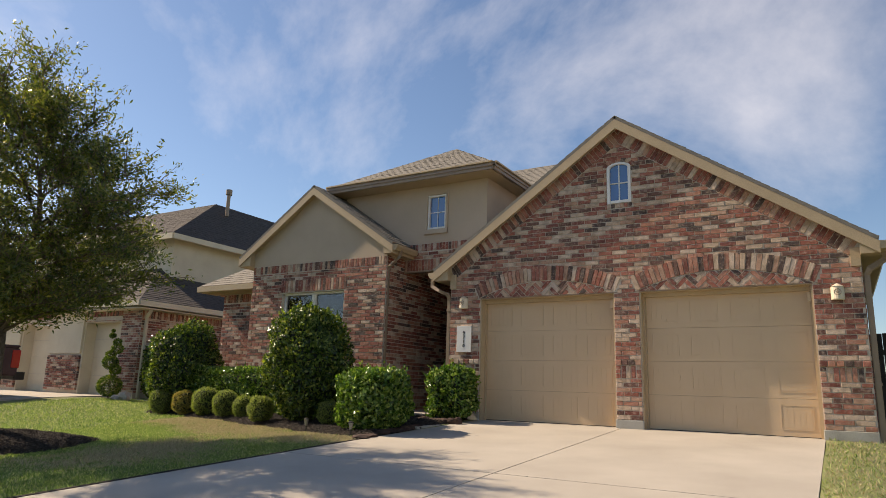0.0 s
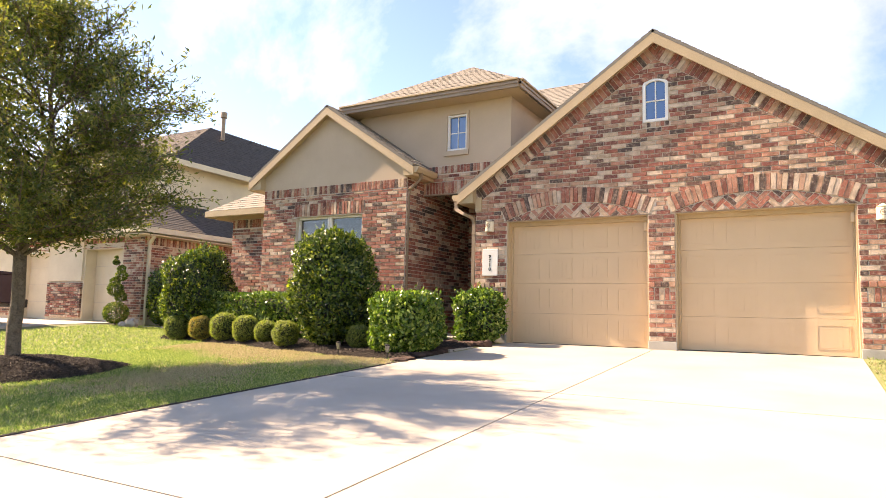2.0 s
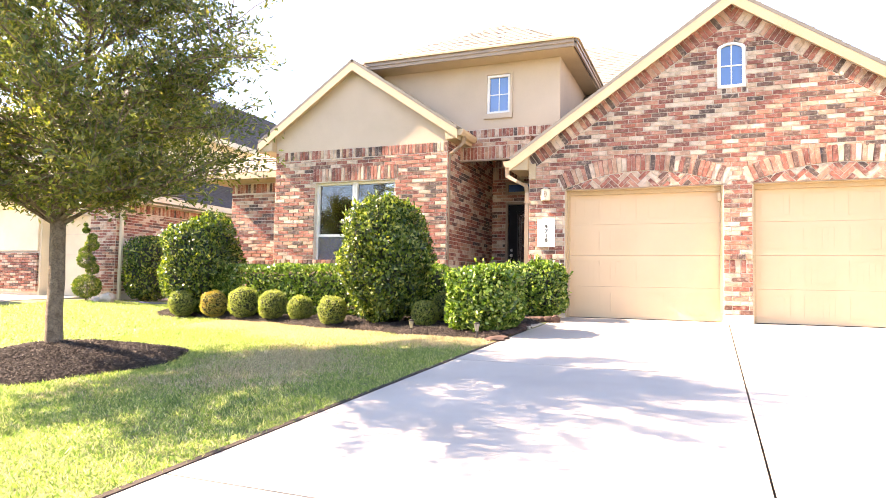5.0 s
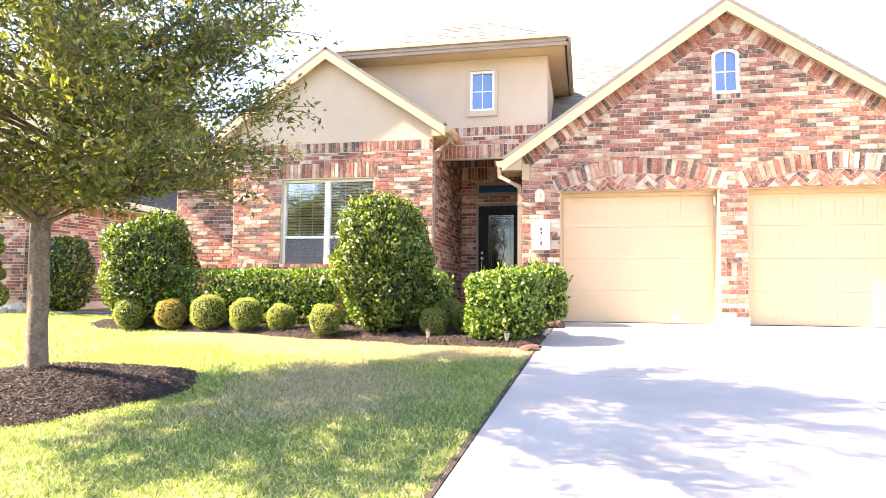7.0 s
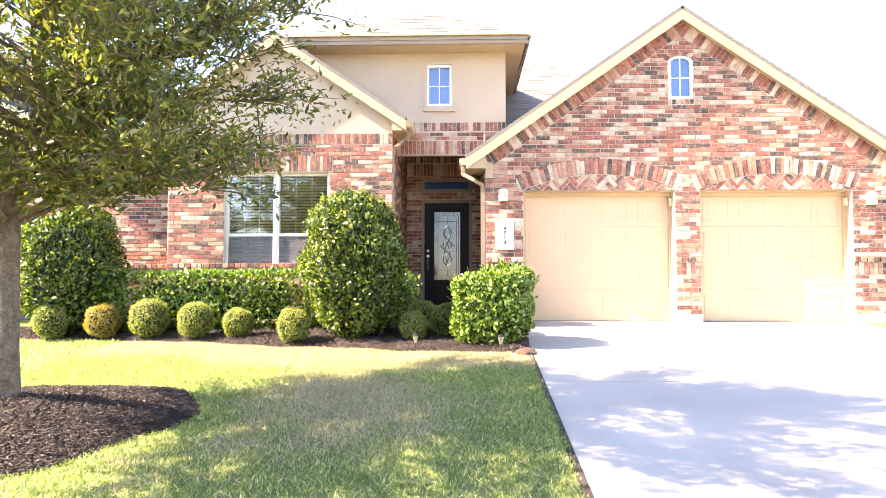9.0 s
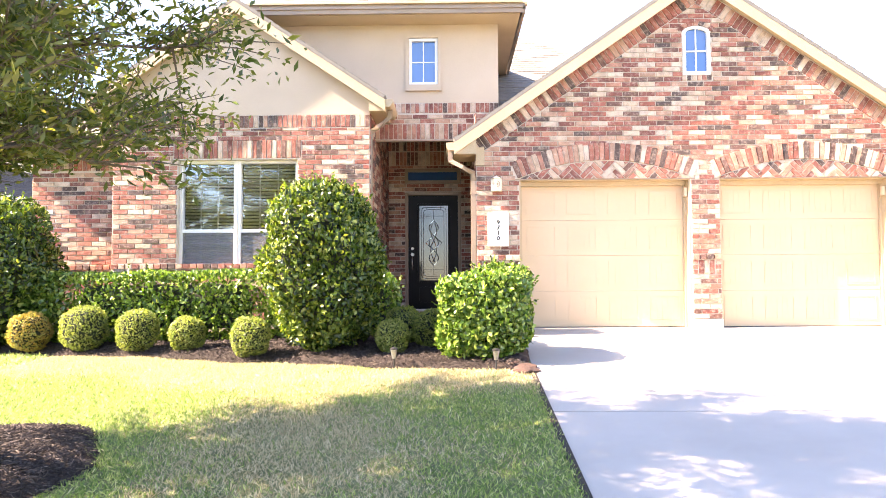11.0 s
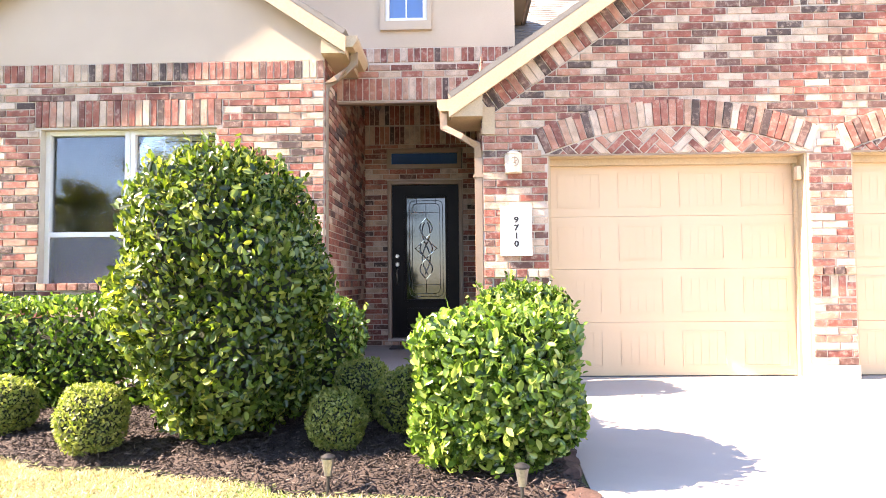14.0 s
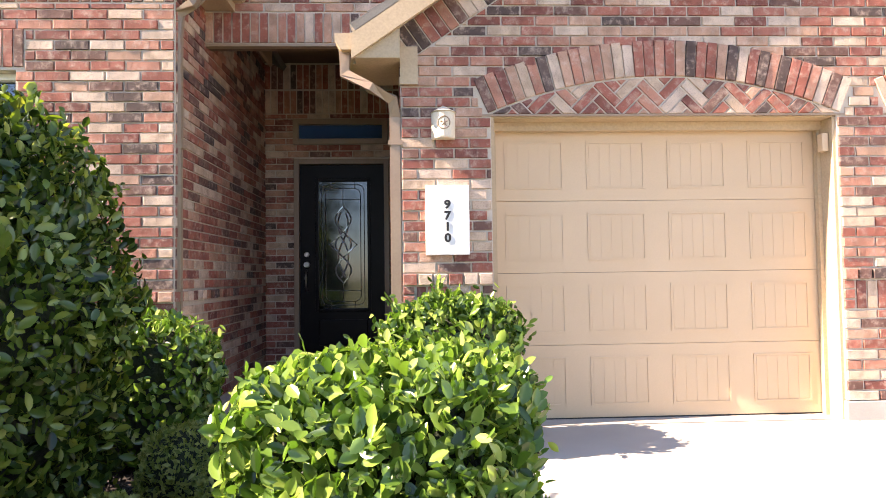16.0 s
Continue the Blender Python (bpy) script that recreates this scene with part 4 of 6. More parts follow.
def oak(name, label, base, height, crown_r, crown_c, leaves_n, seed):
    """A young oak: tapered trunk, limbs, twigs and many small leaves."""
    x, y = base
    z = ground_z(x, y) + 0.06
    t = thing(name, label, "tree", (x, y, z))
    rs = random.Random(seed)
    bm = bmesh.new()
    path = [(x + 0.02 * math.sin(k * 1.3), y + 0.02 * math.cos(k * 1.9), z - 0.15 + k * 0.34) for k in range(6)]
    tube(bm, path, [0.128, 0.094, 0.086, 0.083, 0.081, 0.078], 14)
    top = Vector(path[-1])
    limbs, tips = [], []
    lead = [top]
    for k in range(9):
        lead.append(lead[-1] + Vector((rs.uniform(-0.09, 0.09), rs.uniform(-0.09, 0.09), (height - top.z + z) / 10)))
    tube(bm, [tuple(q) for q in lead], [0.078 * (1 - 0.095 * k) for k in range(10)], 10)
    part("trunk", bm, BARK, t, "grey-brown furrowed bark", True)
    bm = bmesh.new()
    cx, cy, cz = crown_c
    for k in range(70):
        f = (k / 69) ** 1.25
        start = lead[min(9, int(f * 9))].copy()
        start.z += rs.uniform(-0.1, 0.1)
        az = k * 2.399 + rs.uniform(-0.3, 0.3)
        zt = z + 1.72 + f * (height - 1.88)
        reach = crown_r * profile(f) * rs.uniform(0.82, 1.1)
        end = Vector((cx + reach * math.cos(az), cy + reach * math.sin(az), zt + (0.15 + 0.5 * f) * rs.uniform(0.2, 1.2)))
        pts = [start]
        for m in range(1, 6):
            q = start.lerp(end, m / 5) + Vector((rs.uniform(-0.08, 0.08), rs.uniform(-0.08, 0.08), 0.12 * math.sin(m / 5 * 3.14) + rs.uniform(-0.05, 0.05)))
            pts.append(q)
        tube(bm, [tuple(q) for q in pts], [0.026 * (1 - f * 0.5) * (1 - 0.17 * m) for m in range(6)], 6)
        for m in range(2, 6):
            for _ in range(8):
                o = pts[m - 1].lerp(pts[m], rs.random())
                w = Vector((rs.uniform(-1, 1), rs.uniform(-1, 1), rs.uniform(-0.35, 0.75))) + (end - start).normalized() * 0.7
                w.normalize()
                ln = rs.uniform(0.3, 0.75)
                tube(bm, [tuple(o), tuple(o + w * ln * 0.5 + Vector((0, 0, 0.03))), tuple(o + w * ln)], [0.008, 0.005, 0.002], 4, False)
                tips.append((o, w, ln))
    tagged(part("branch_work", bm, BARK, t, "thin brown branches"), kind="stuff")
    r = np.random.RandomState(seed)
    O = np.array([q[0][:] for q in tips])
    W = np.array([q[1][:] for q in tips])
    Ln = np.array([q[2] for q in tips])
    i = r.randint(0, len(tips), leaves_n)
    s = r.uniform(0.05, 1.08, leaves_n)
    C = O[i] + W[i] * (Ln[i] * s)[:, None] + r.normal(size=(leaves_n, 3)) * 0.055
    D = W[i] * 0.7 + r.normal(size=(leaves_n, 3)) * 0.75
    leaf_mesh("crown", C, D, r.uniform(0.045, 0.095, leaves_n), 0.34, OAK_LEAF, t, "small dark oak leaves", seed=seed)
    return t


def profile(f):
    return 0.28 + 0.82 * math.sin(math.pi * min(1.0, 0.17 + 0.82 * f)) if f < 0.92 else 0.35


young_oak = oak("oak_tree", "young live oak with dense small dark leaves in a mulch ring", (-9.45, 4.2), 4.62, 2.12, (-9.43, 3.78, 3.4), 84000, 5)


# ---- mulch ----
def chips(name, pts, seed, parent, size=0.04):
    r = np.random.RandomState(seed)
    n = len(pts)
    d = r.normal(size=(n, 3)) * np.array([1, 1, 0.35])
    d /= np.linalg.norm(d, axis=1, keepdims=True)
    s = np.cross(d, r.normal(size=(n, 3)) * 0.4 + np.array([0, 0, 1]))
    s /= np.linalg.norm(s, axis=1, keepdims=True)
    u = np.cross(s, d)
    L, w, h = (size * r.uniform(0.3, 1.4, n))[:, None], (size * r.uniform(0.08, 0.22, n))[:, None], (size * r.uniform(0.05, 0.12, n))[:, None]
    V = []
    for a, b, c in ((-1, -1, -1), (1, -1, -1), (1, 1, -1), (-1, 1, -1), (-1, -1, 1), (1, -1, 1), (1, 1, 1), (-1, 1, 1)):
        V.append(pts + d * L * 0.5 * a + s * w * 0.5 * b + u * h * 0.5 * c)
    V = np.stack(V, axis=1).reshape(-1, 3)
    k = np.arange(n)[:, None] * 8
    F = np.concatenate([k + np.array([f]) for f in ((4, 5, 6, 7), (0, 1, 5, 4), (1, 2, 6, 5), (2, 3, 7, 6), (3, 0, 4, 7))], axis=0)
    ob = mesh_np(name, V, F, CHIP, parent)
    return tagged(ob, kind="stuff")


CHIP = leaf_material("mulch_chip", [(0, (0.014, 0.0095, 0.008)), (0.6, (0.030, 0.022, 0.018)), (0.9, (0.055, 0.043, 0.036)), (1, (0.13, 0.108, 0.09))], 0.9, 0.0)


def mound(name, label, inside, x0, x1, y0, y1, height, step, seed, count):
    """A low bed of mulch: inside(x, y) is 0 at the edge and 1 well within."""
    t = thing(name, label, "mulch bed", ((x0 + x1) / 2, (y0 + y1) / 2, ground_z((x0 + x1) / 2, (y0 + y1) / 2)), kind="structure")
    xs, ys = np.arange(x0, x1 + step, step), np.arange(y0, y1 + step, step)
    V, idx, F = [], {}, []
    for j, y in enumerate(ys):
        for i, x in enumerate(xs):
            k = inside(x, y)
            V.append((x, y, ground_z(x, y) - 0.03 + min(1.0, k * 1.6) * 0.055 + height * max(0.0, k) ** 0.7 + (0.02 * noise.noise((x * 5, y * 5, 3)) if k > 0 else -0.1)))
    nx = len(xs)
    for j in range(len(ys) - 1):
        for i in range(nx - 1):
            if max(inside(xs[i], ys[j]), inside(xs[i + 1], ys[j + 1])) > 0:
                k = j * nx + i
                F.append((k, k + 1, k + 1 + nx, k + nx))
    mesh_np("bed", V, F, MULCH, t, smooth=True)
    r = np.random.RandomState(seed)
    P = []
    while len(P) < count:
        x, y = r.uniform(x0, x1), r.uniform(y0, y1)
        k = inside(x, y)
        if k > 0:
            P.append((x, y, ground_z(x, y) + 0.0 + min(1.0, k * 1.6) * 0.045 + height * k ** 0.7 - 0.012 + 0.02 * noise.noise((x * 5, y * 5, 3)) + r.uniform(0, 0.02)))
    chips("chips", np.array(P), seed, t)
    return t


BED_EDGE = ((-13.5, 9.6), (-12.9, 9.1), (-10.1, 8.4), (-9.1, 8.1), (-7.8, 7.66), (-7.2, 7.5), (-5.0, 6.9))


def bed_edge(x):
    for (a, ya), (b, yb) in zip(BED_EDGE, BED_EDGE[1:]):
        if a <= x <= b:
            return ya + (yb - ya) * (x - a) / (b - a)
    return 9.6 if x < -13 else 6.9


def in_bed(x, y):
    e = bed_edge(x) + 0.05 * math.sin(x * 3.1) + 0.03 * math.sin(x * 7.7)
    return max(-1.0, min(1.0, min((y - e) / 0.35, (drive_left(y) - 0.02 - x) / 0.2, (10.1 - y) / 0.2, (x + 13.6) / 0.3)))


def in_ring(x, y):
    a = math.atan2(y - 4.2, x + 9.42)
    r = 1.34 + 0.08 * math.sin(3 * a) + 0.05 * math.sin(7 * a + 1)
    return max(-1.0, 1 - math.hypot(x + 9.42, y - 4.2) / r)


mound("planting_bed", "dark brown shredded mulch planting bed", in_bed, -13.7, -5.15, 6.8, 10.1, 0.03, 0.12, 4, 40000)
mound("tree_ring", "raised ring of dark mulch round the oak", in_ring, -11.2, -7.5, 2.3, 6.0, 0.20, 0.1, 6, 22000)

# ---- grass ----


def lawn(name, x0, x1, y0, y1, n, length, seed, material, keep):
    r = np.random.RandomState(seed)
    x, y = r.uniform(x0, x1, n), r.uniform(y0, y1, n)
    ok = np.array([keep(a, b) for a, b in zip(x, y)])
    x, y = x[ok], y[ok]
    z = np.array([ground_z(a, b) + 0.012 * noise.noise((a * 0.7, b * 0.7, 0)) for a, b in zip(x, y)])
    m = len(x)
    w = r.normal(size=(m, 3)) * np.array([0.7, 0.7, 0.25]) + np.array([0, 0, 0.75])
    L = length * r.uniform(0.5, 1.3, m)
    w /= np.linalg.norm(w, axis=1, keepdims=True)
    ob = leaf_mesh(name, np.stack([x, y, z], axis=1) + w * L[:, None] * 0.42, w, L, 0.16, material, None, seed=seed, fold=0.1)
    return tagged(ob, "short mown lawn grass, green with straw patches" if material is GRASS else "dry straw-coloured patch of lawn grass", "grass", kind="stuff")


def open_lawn(x, y):
    if drive_left(y) - 0.03 < x < 0.33 and y < 10.3:
        return False
    return in_bed(x, y) < 0.02 and in_ring(x, y) < 0.03


def dry(x, y):
    """How far the lawn has dried out, 0 to 1."""
    d = 0.55 * noise.noise((x * 0.55 + 3, y * 0.75, 7)) + 0.3 * noise.noise((x * 3.1, y * 3.1, 2)) + 1.05 * math.exp(-(((x + 7.05) / 1.05) ** 2 + ((y - 4.9) / 1.35) ** 2)) + 0.85 * max(0.0, min(1.0, (y + 0.22 * (x + 5) - 5.6) / 0.8))
    return max(0.0, min(1.0, (d - 0.22) / 0.6))


lot = random.Random(77)
lawn("grass", -10.8, -5.1, -3.4, 9.3, 400000, 0.038, 1, GRASS, lambda x, y: open_lawn(x, y) and lot.random() > 0.93 * dry(x, y) and lot.random() < (y + 3.4) / 1.8)
lawn("grass", -17.0, -10.8, 2.0, 12.0, 60000, 0.06, 2, GRASS, open_lawn)
lawn("dry_grass", -10.8, -5.1, 0.2, 9.0, 250000, 0.036, 3, DRY_GRASS, lambda x, y: open_lawn(x, y) and lot.random() < dry(x, y))
lawn("grass", 0.32, 3.6, -0.5, 11.5, 60000, 0.05, 4, GRASS, lambda x, y: open_lawn(x, y) and lot.random() > 0.7 * dry(x, y))
lawn("dry_grass", 0.32, 3.0, 1.5, 11.5, 16000, 0.045, 8, DRY_GRASS, open_lawn)


# ---- windows ----
def pane(name, dims, parent, material=None):
    ob = boxed(name, dims, material or GLASS, parent)
    ob.visible_shadow = False
    return ob


def sash_window(name, label, x0, x1, y, z0, z1, cols, rows, mid, blinds, material=None, proud=0.0):
    """A vinyl window: outer frame, upper and lower sash with grilles, panes, blinds."""
    w = thing(name, label, "window", ((x0 + x1) / 2, y, z0), kind="structure")
    f = 0.045
    boxed("window_frame", (x0, x0 + f, y - 0.03, y + 0.07, z0, z1), WHITE, w, bevel=0.006)
    boxed("window_frame", (x1 - f, x1, y - 0.03, y + 0.07, z0, z1), WHITE, w, bevel=0.006)
    boxed("window_frame", (x0 + f, x1 - f, y - 0.03, y + 0.07, z1 - f, z1), WHITE, w, bevel=0.006)
    boxed("window_frame", (x0 + f, x1 - f, y - 0.035, y + 0.07, z0, z0 + f), WHITE, w, bevel=0.006)
    spans = [(z0 + f, z1 - f)] if mid is None else [(z0 + f, mid - 0.02), (mid + 0.02, z1 - f)]
    if mid is not None:
        boxed("meeting_rail", (x0 + f, x1 - f, y - 0.02, y + 0.05, mid - 0.025, mid + 0.025), WHITE, w, bevel=0.005)
    gy, gm = (0.006, WHITE) if material else (0.030, WHITE)
    for k, (a, b) in enumerate(spans):
        pane("pane", (x0 + f, x1 - f, y + 0.02, y + 0.026, a, b), w, material)
        for i in range(1, cols):
            x = x0 + f + (x1 - x0 - 2 * f) * i / cols
            boxed("grille_bar", (x - 0.008, x + 0.008, y + gy, y + gy + 0.006, a, b), gm, w)
        for i in range(1, rows):
            z = a + (b - a) * i / rows
            boxed("grille_bar", (x0 + f, x1 - f, y + gy + 0.007, y + gy + 0.013, z - 0.008, z + 0.008), gm, w)
        if mid is not None and k == 0:
            pane("insect_screen", (x0 + f, x1 - f, y - 0.012, y - 0.010, a, b), w, SCREEN)
    if blinds:
        z = z1 - f - 0.03
        while z > z0 + f:
            bm = bmesh.new()
            vs = [bm.verts.new(q) for q in ((x0 + f + 0.01, y + 0.055, z + 0.012), (x1 - f - 0.01, y + 0.055, z + 0.012), (x1 - f - 0.01, y + 0.098, z - 0.012), (x0 + f + 0.01, y + 0.098, z - 0.012))]
            bm.faces.new(vs)
            got = bmesh.ops.extrude_face_region(bm, geom=list(bm.faces))
            for v in got["geom"]:
                if isinstance(v, bmesh.types.BMVert):
                    v.co.z += 0.003
            part("blind_slat", bm, BLIND, w)
            z -= 0.050
    return w


screen_m, sn, sl, sb = shader("grey_screen", 0.8)
sb.inputs["Base Color"].default_value = (0.17, 0.175, 0.19, 1)
s_clear = sn.new("ShaderNodeBsdfTransparent")
s_mix = sn.new("ShaderNodeMixShader")
s_mix.inputs["Fac"].default_value = 0.5
sl.new(s_clear.outputs["BSDF"], s_mix.inputs[1])
sl.new(sb.outputs["BSDF"], s_mix.inputs[2])
sl.new(s_mix.outputs["Shader"], sn["Material Output"].inputs["Surface"])
SCREEN = screen_m

LM = -9.10
sash_window("window_1", "white vinyl sash window with grilles and half-open blinds", LW[0], LM - 0.006, YL + 0.11, LW[2], LW[3], 3, 3, 1.60, True)
sash_window("window_2", "white vinyl sash window with grilles and half-open blinds", LM + 0.006, LW[1], YL + 0.11, LW[2], LW[3], 3, 3, 1.60, True)
tagged(boxed("trim_mullion", (LM - 0.006, LM + 0.006, YL + 0.07, YL + 0.19, LW[2], LW[3]), WHITE), "white mullion between two sash windows", "window trim", kind="structure")
room = thing("wall_room", "room walls painted dark for the dim interior behind the front window", "room wall", kind="structure")
boxed("room_back", (LX0 + 0.25, LX1 - 0.3, 12.2, 12.3, 0.3, 3.3), INTERIOR_DARK, room)
boxed("room_side", (LX0 + 0.2, LX0 + 0.25, YL + 0.3, 12.3, 0.3, 3.3), INTERIOR_DARK, room)
boxed("room_side", (LX1 - 0.32, LX1 - 0.27, YL + 0.3, 12.3, 0.3, 3.3), INTERIOR_DARK, room)
boxed("room_floor", (LX0 + 0.2, LX1 - 0.27, YL + 0.26, 12.3, 0.25, 0.3), INTERIOR_DARK, room)
boxed("room_top", (LX0 + 0.2, LX1 - 0.27, YL + 0.26, 12.3, 3.3, 3.35), INTERIOR_DARK, room)

sash_window("window_3", "small white upper-storey window with reflected sky blue painted into its glass", UW[0], UW[1], YU + 0.03, UW[2], UW[3], 2, 2, None, False, SKY_PAINTED)
surround = thing("trim_upper_window", "tan stucco surround of the upper window", "window trim", kind="structure")
boxed("surround_side", (UW[0] - 0.05, UW[0], YU - 0.03, YU + 0.05, UW[2] - 0.06, UW[3] + 0.05), STUCCO, surround)
boxed("surround_side", (UW[1], UW[1] + 0.05, YU - 0.03, YU + 0.05, UW[2] - 0.06, UW[3] + 0.05), STUCCO, surround)
boxed("surround_head", (UW[0], UW[1], YU - 0.03, YU + 0.05, UW[3], UW[3] + 0.05), STUCCO, surround)
boxed("window_sill", (UW[0] - 0.05, UW[1] + 0.05, YU - 0.05, YU + 0.05, UW[2] - 0.10, UW[2] - 0.004), STUCCO, surround)

# arched gable window
gwin = thing("window_4", "small arched white gable window with reflected sky blue painted into its glass", "window", ((GW[0] + GW[1]) / 2, YG, GW[2]), kind="structure")
gx = (GW[0] + GW[1]) / 2
hw = (GW[1] - GW[0]) / 2


def arch_outline(inset):
    w = hw - inset
    zt = GW[3] - 0.075 - inset * 0.6
    pts = [(gx - w, GW[2] + inset), (gx + w, GW[2] + inset), (gx + w, zt)]
    pts += [(gx + w * math.cos(a), zt + 0.075 * math.sin(a)) for a in [math.pi * i / 12 for i in range(1, 12)]]
    return pts + [(gx - w, zt)]


bm = bmesh.new()
o, i_ = arch_outline(0.0), arch_outline(0.045)
for k in range(len(o)):
    j = (k + 1) % len(o)
    q = [o[k], o[j], i_[j], i_[k]]
    prism(bm, q, front(YG), 0.012, -0.07)
part("window_frame", bm, WHITE, gwin)
bm = bmesh.new()
prism(bm, arch_outline(0.04), front(YG), -0.03, -0.04)
part("pane", bm, SKY_PAINTED, gwin)
boxed("grille_bar", (gx - 0.009, gx + 0.009, YG + 0.012, YG + 0.03, GW[2] + 0.045, GW[3] - 0.03), WHITE, gwin)
boxed("grille_bar", (GW[0] + 0.045, GW[1] - 0.045, YG + 0.012, YG + 0.03, 4.15, 4.168), WHITE, gwin)
# added dark backing for the unlit attic
boxed("attic_back", (GW[0] - 0.1, GW[1] + 0.1, YG + 0.26, YG + 0.3, GW[2] - 0.1, GW[3] + 0.1), INTERIOR_DARK, gwin)
gable_arch = []
for k in range(7):
    a0, a1 = math.radians(152 - k * 124 / 7), math.radians(152 - (k + 1) * 124 / 7 + 1.5)
    gable_arch.append([(gx + rr * math.cos(a) * 1.0, 4.36 + rr * math.sin(a) * 0.74) for rr, a in ((0.235, a0), (0.235, a1), (0.325, a1), (0.325, a0))])
gable_sill = soldiers(GW[0] - 0.02, GW[1] + 0.02, GW[2] - 0.085, GW[2])

# ---- entry ----
door = thing("door_1", "dark stained front door with leaded oval-pattern glass, closed", "front door", ((FD[0] + FD[1]) / 2, 12.72, FD[2]), kind="structure")
for a, b in ((FD[0], FD[0] + 0.055), (FD[1] - 0.055, FD[1])):
    boxed("door_frame", (a, b, 12.675, 12.84, FD[2], FD[3]), GUTTER, door, bevel=0.006)
boxed("door_frame", (FD[0] + 0.055, FD[1] - 0.055, 12.675, 12.84, FD[3] - 0.055, FD[3]), GUTTER, door, bevel=0.006)
boxed("threshold", (FD[0], FD[1], 12.66, 12.84, FD[2] - 0.03, FD[2]), STEEL, door)
SX0, SX1, SZ0, SZ1 = FD[0] + 0.058, FD[1] - 0.058, FD[2] + 0.008, FD[3] - 0.058
GL = (-6.563, -6.031, 0.86, 2.25)
bm = bmesh.new()
box(bm, SX0, GL[0] - 0.03, 12.74, 12.785, SZ0, SZ1)
box(bm, GL[1] + 0.03, SX1, 12.74, 12.785, SZ0, SZ1)
box(bm, GL[0] - 0.03, GL[1] + 0.03, 12.74, 12.785, GL[3] + 0.03, SZ1)
box(bm, GL[0] - 0.03, GL[1] + 0.03, 12.74, 12.785, SZ0, GL[2] - 0.03)
part("door_leaf", bm, DOOR_BLACK, door)
for q in ((GL[0] - 0.035, GL[0], GL[2] - 0.035, GL[3] + 0.035), (GL[1], GL[1] + 0.035, GL[2] - 0.035, GL[3] + 0.035), (GL[0], GL[1], GL[3], GL[3] + 0.035), (GL[0], GL[1], GL[2] - 0.035, GL[2])):
    boxed("glass_moulding", (q[0], q[1], 12.723, 12.79, q[2], q[3]), DOOR_BLACK, door, bevel=0.007)
boxed("raised_panel", (GL[0], GL[1], 12.728, 12.74, 0.46, 0.74), DOOR_BLACK, door, bevel=0.01)
pane("leaded_glass", (GL[0], GL[1], 12.755, 12.762, GL[2], GL[3]), door, DOOR_GLASS)
cxg, czg = (GL[0] + GL[1]) / 2, (GL[2] + GL[3]) / 2


def came(path, radius=0.0045, closed=False):
    bm = bmesh.new()
    tube(bm, [(x, 12.751, z) for x, z in path], radius, 6)
    part("lead_came", bm, LEAD, door)


def bevel_strip(path):
    bm = bmesh.new()
    tube(bm, [(x, 12.751, z) for x, z in path], 0.009, 5)
    part("bevelled_glass", bm, BEVEL, door)


bev_m, bn_, bl_, bb_ = shader("bevelled_glass", 0.15, 0.6)
bb_.inputs["Base Color"].default_value, bb_.inputs["IOR"].default_value = (0.6, 0.64, 0.66, 1), 2.2
BEVEL = bev_m
for m in (0.035, 0.075):
    x0, x1, z0, z1 = GL[0] + m, GL[1] - m, GL[2] + m, GL[3] - m
    c = 0.06
    pts = [(x0, z0 + c), (x0, z1 - c), (x0 + c * 0.3, z1 - c * 0.3), (x0 + c, z1), (x1 - c, z1), (x1 - c * 0.3, z1 - c * 0.3), (x1, z1 - c), (x1, z0 + c), (x1 - c * 0.3, z0 + c * 0.3), (x1 - c, z0), (x0 + c, z0), (x0 + c * 0.3, z0 + c * 0.3), (x0, z0 + c)]
    came(pts)
for x in (cxg - 0.13, cxg + 0.13):
    came([(x, GL[2]), (x, GL[2] + 0.075)])
    came([(x, GL[3] - 0.075), (x, GL[3])])
came([(cxg, GL[2] + 0.07), (cxg, czg - 0.42)])
came([(cxg, czg + 0.42), (cxg, GL[3] - 0.07)])
for z in (czg - 0.5, czg + 0.5):
    came([(GL[0] + 0.075, z), (GL[1] - 0.075, z)])
for s in (-1, 1):
    # interlaced loops
    bevel_strip([(cxg + s * 0.085 * math.sin(math.pi * t * 3), czg + 0.42 * (1 - 2 * t) * 1.0) for t in [i / 36 for i in range(37)]])
    bevel_strip([(cxg + s * 0.055 * math.sin(math.pi * t * 2 + 0.4), czg + 0.36 * (1 - 2 * t)) for t in [i / 30 for i in range(31)]])
    bevel_strip([(cxg, czg + 0.14), (cxg + s * 0.07, czg + 0.07), (cxg + s * 0.15, czg), (cxg + s * 0.07, czg - 0.07), (cxg, czg - 0.14)])
# added dark panel in place of the unlit hall
boxed("hall_back", (FD[0] - 0.3, FD[1] + 0.3, 13.62, 13.72, 0.2, 3.3), INTERIOR_DARK, door)
hx = SX0 + 0.07
for z, rad in ((1.45, 0.028), (1.34, 0.034)):
    bm = bmesh.new()
    tube(bm, [(hx, 12.74, z), (hx, 12.725, z), (hx, 12.71, z)], [rad, rad, rad * 0.8], 16)
    part("deadbolt" if z > 1.4 else "handle_rose", bm, STEEL, door, "satin nickel lock")
bm = bmesh.new()
tube(bm, [(hx, 12.72, 1.28), (hx, 12.675, 1.26), (hx, 12.665, 1.19), (hx, 12.675, 1.09), (hx, 12.73, 1.06)], [0.011, 0.012, 0.012, 0.011, 0.012], 10)
part("door_handle", bm, STEEL, door, "satin nickel pull handle", True)

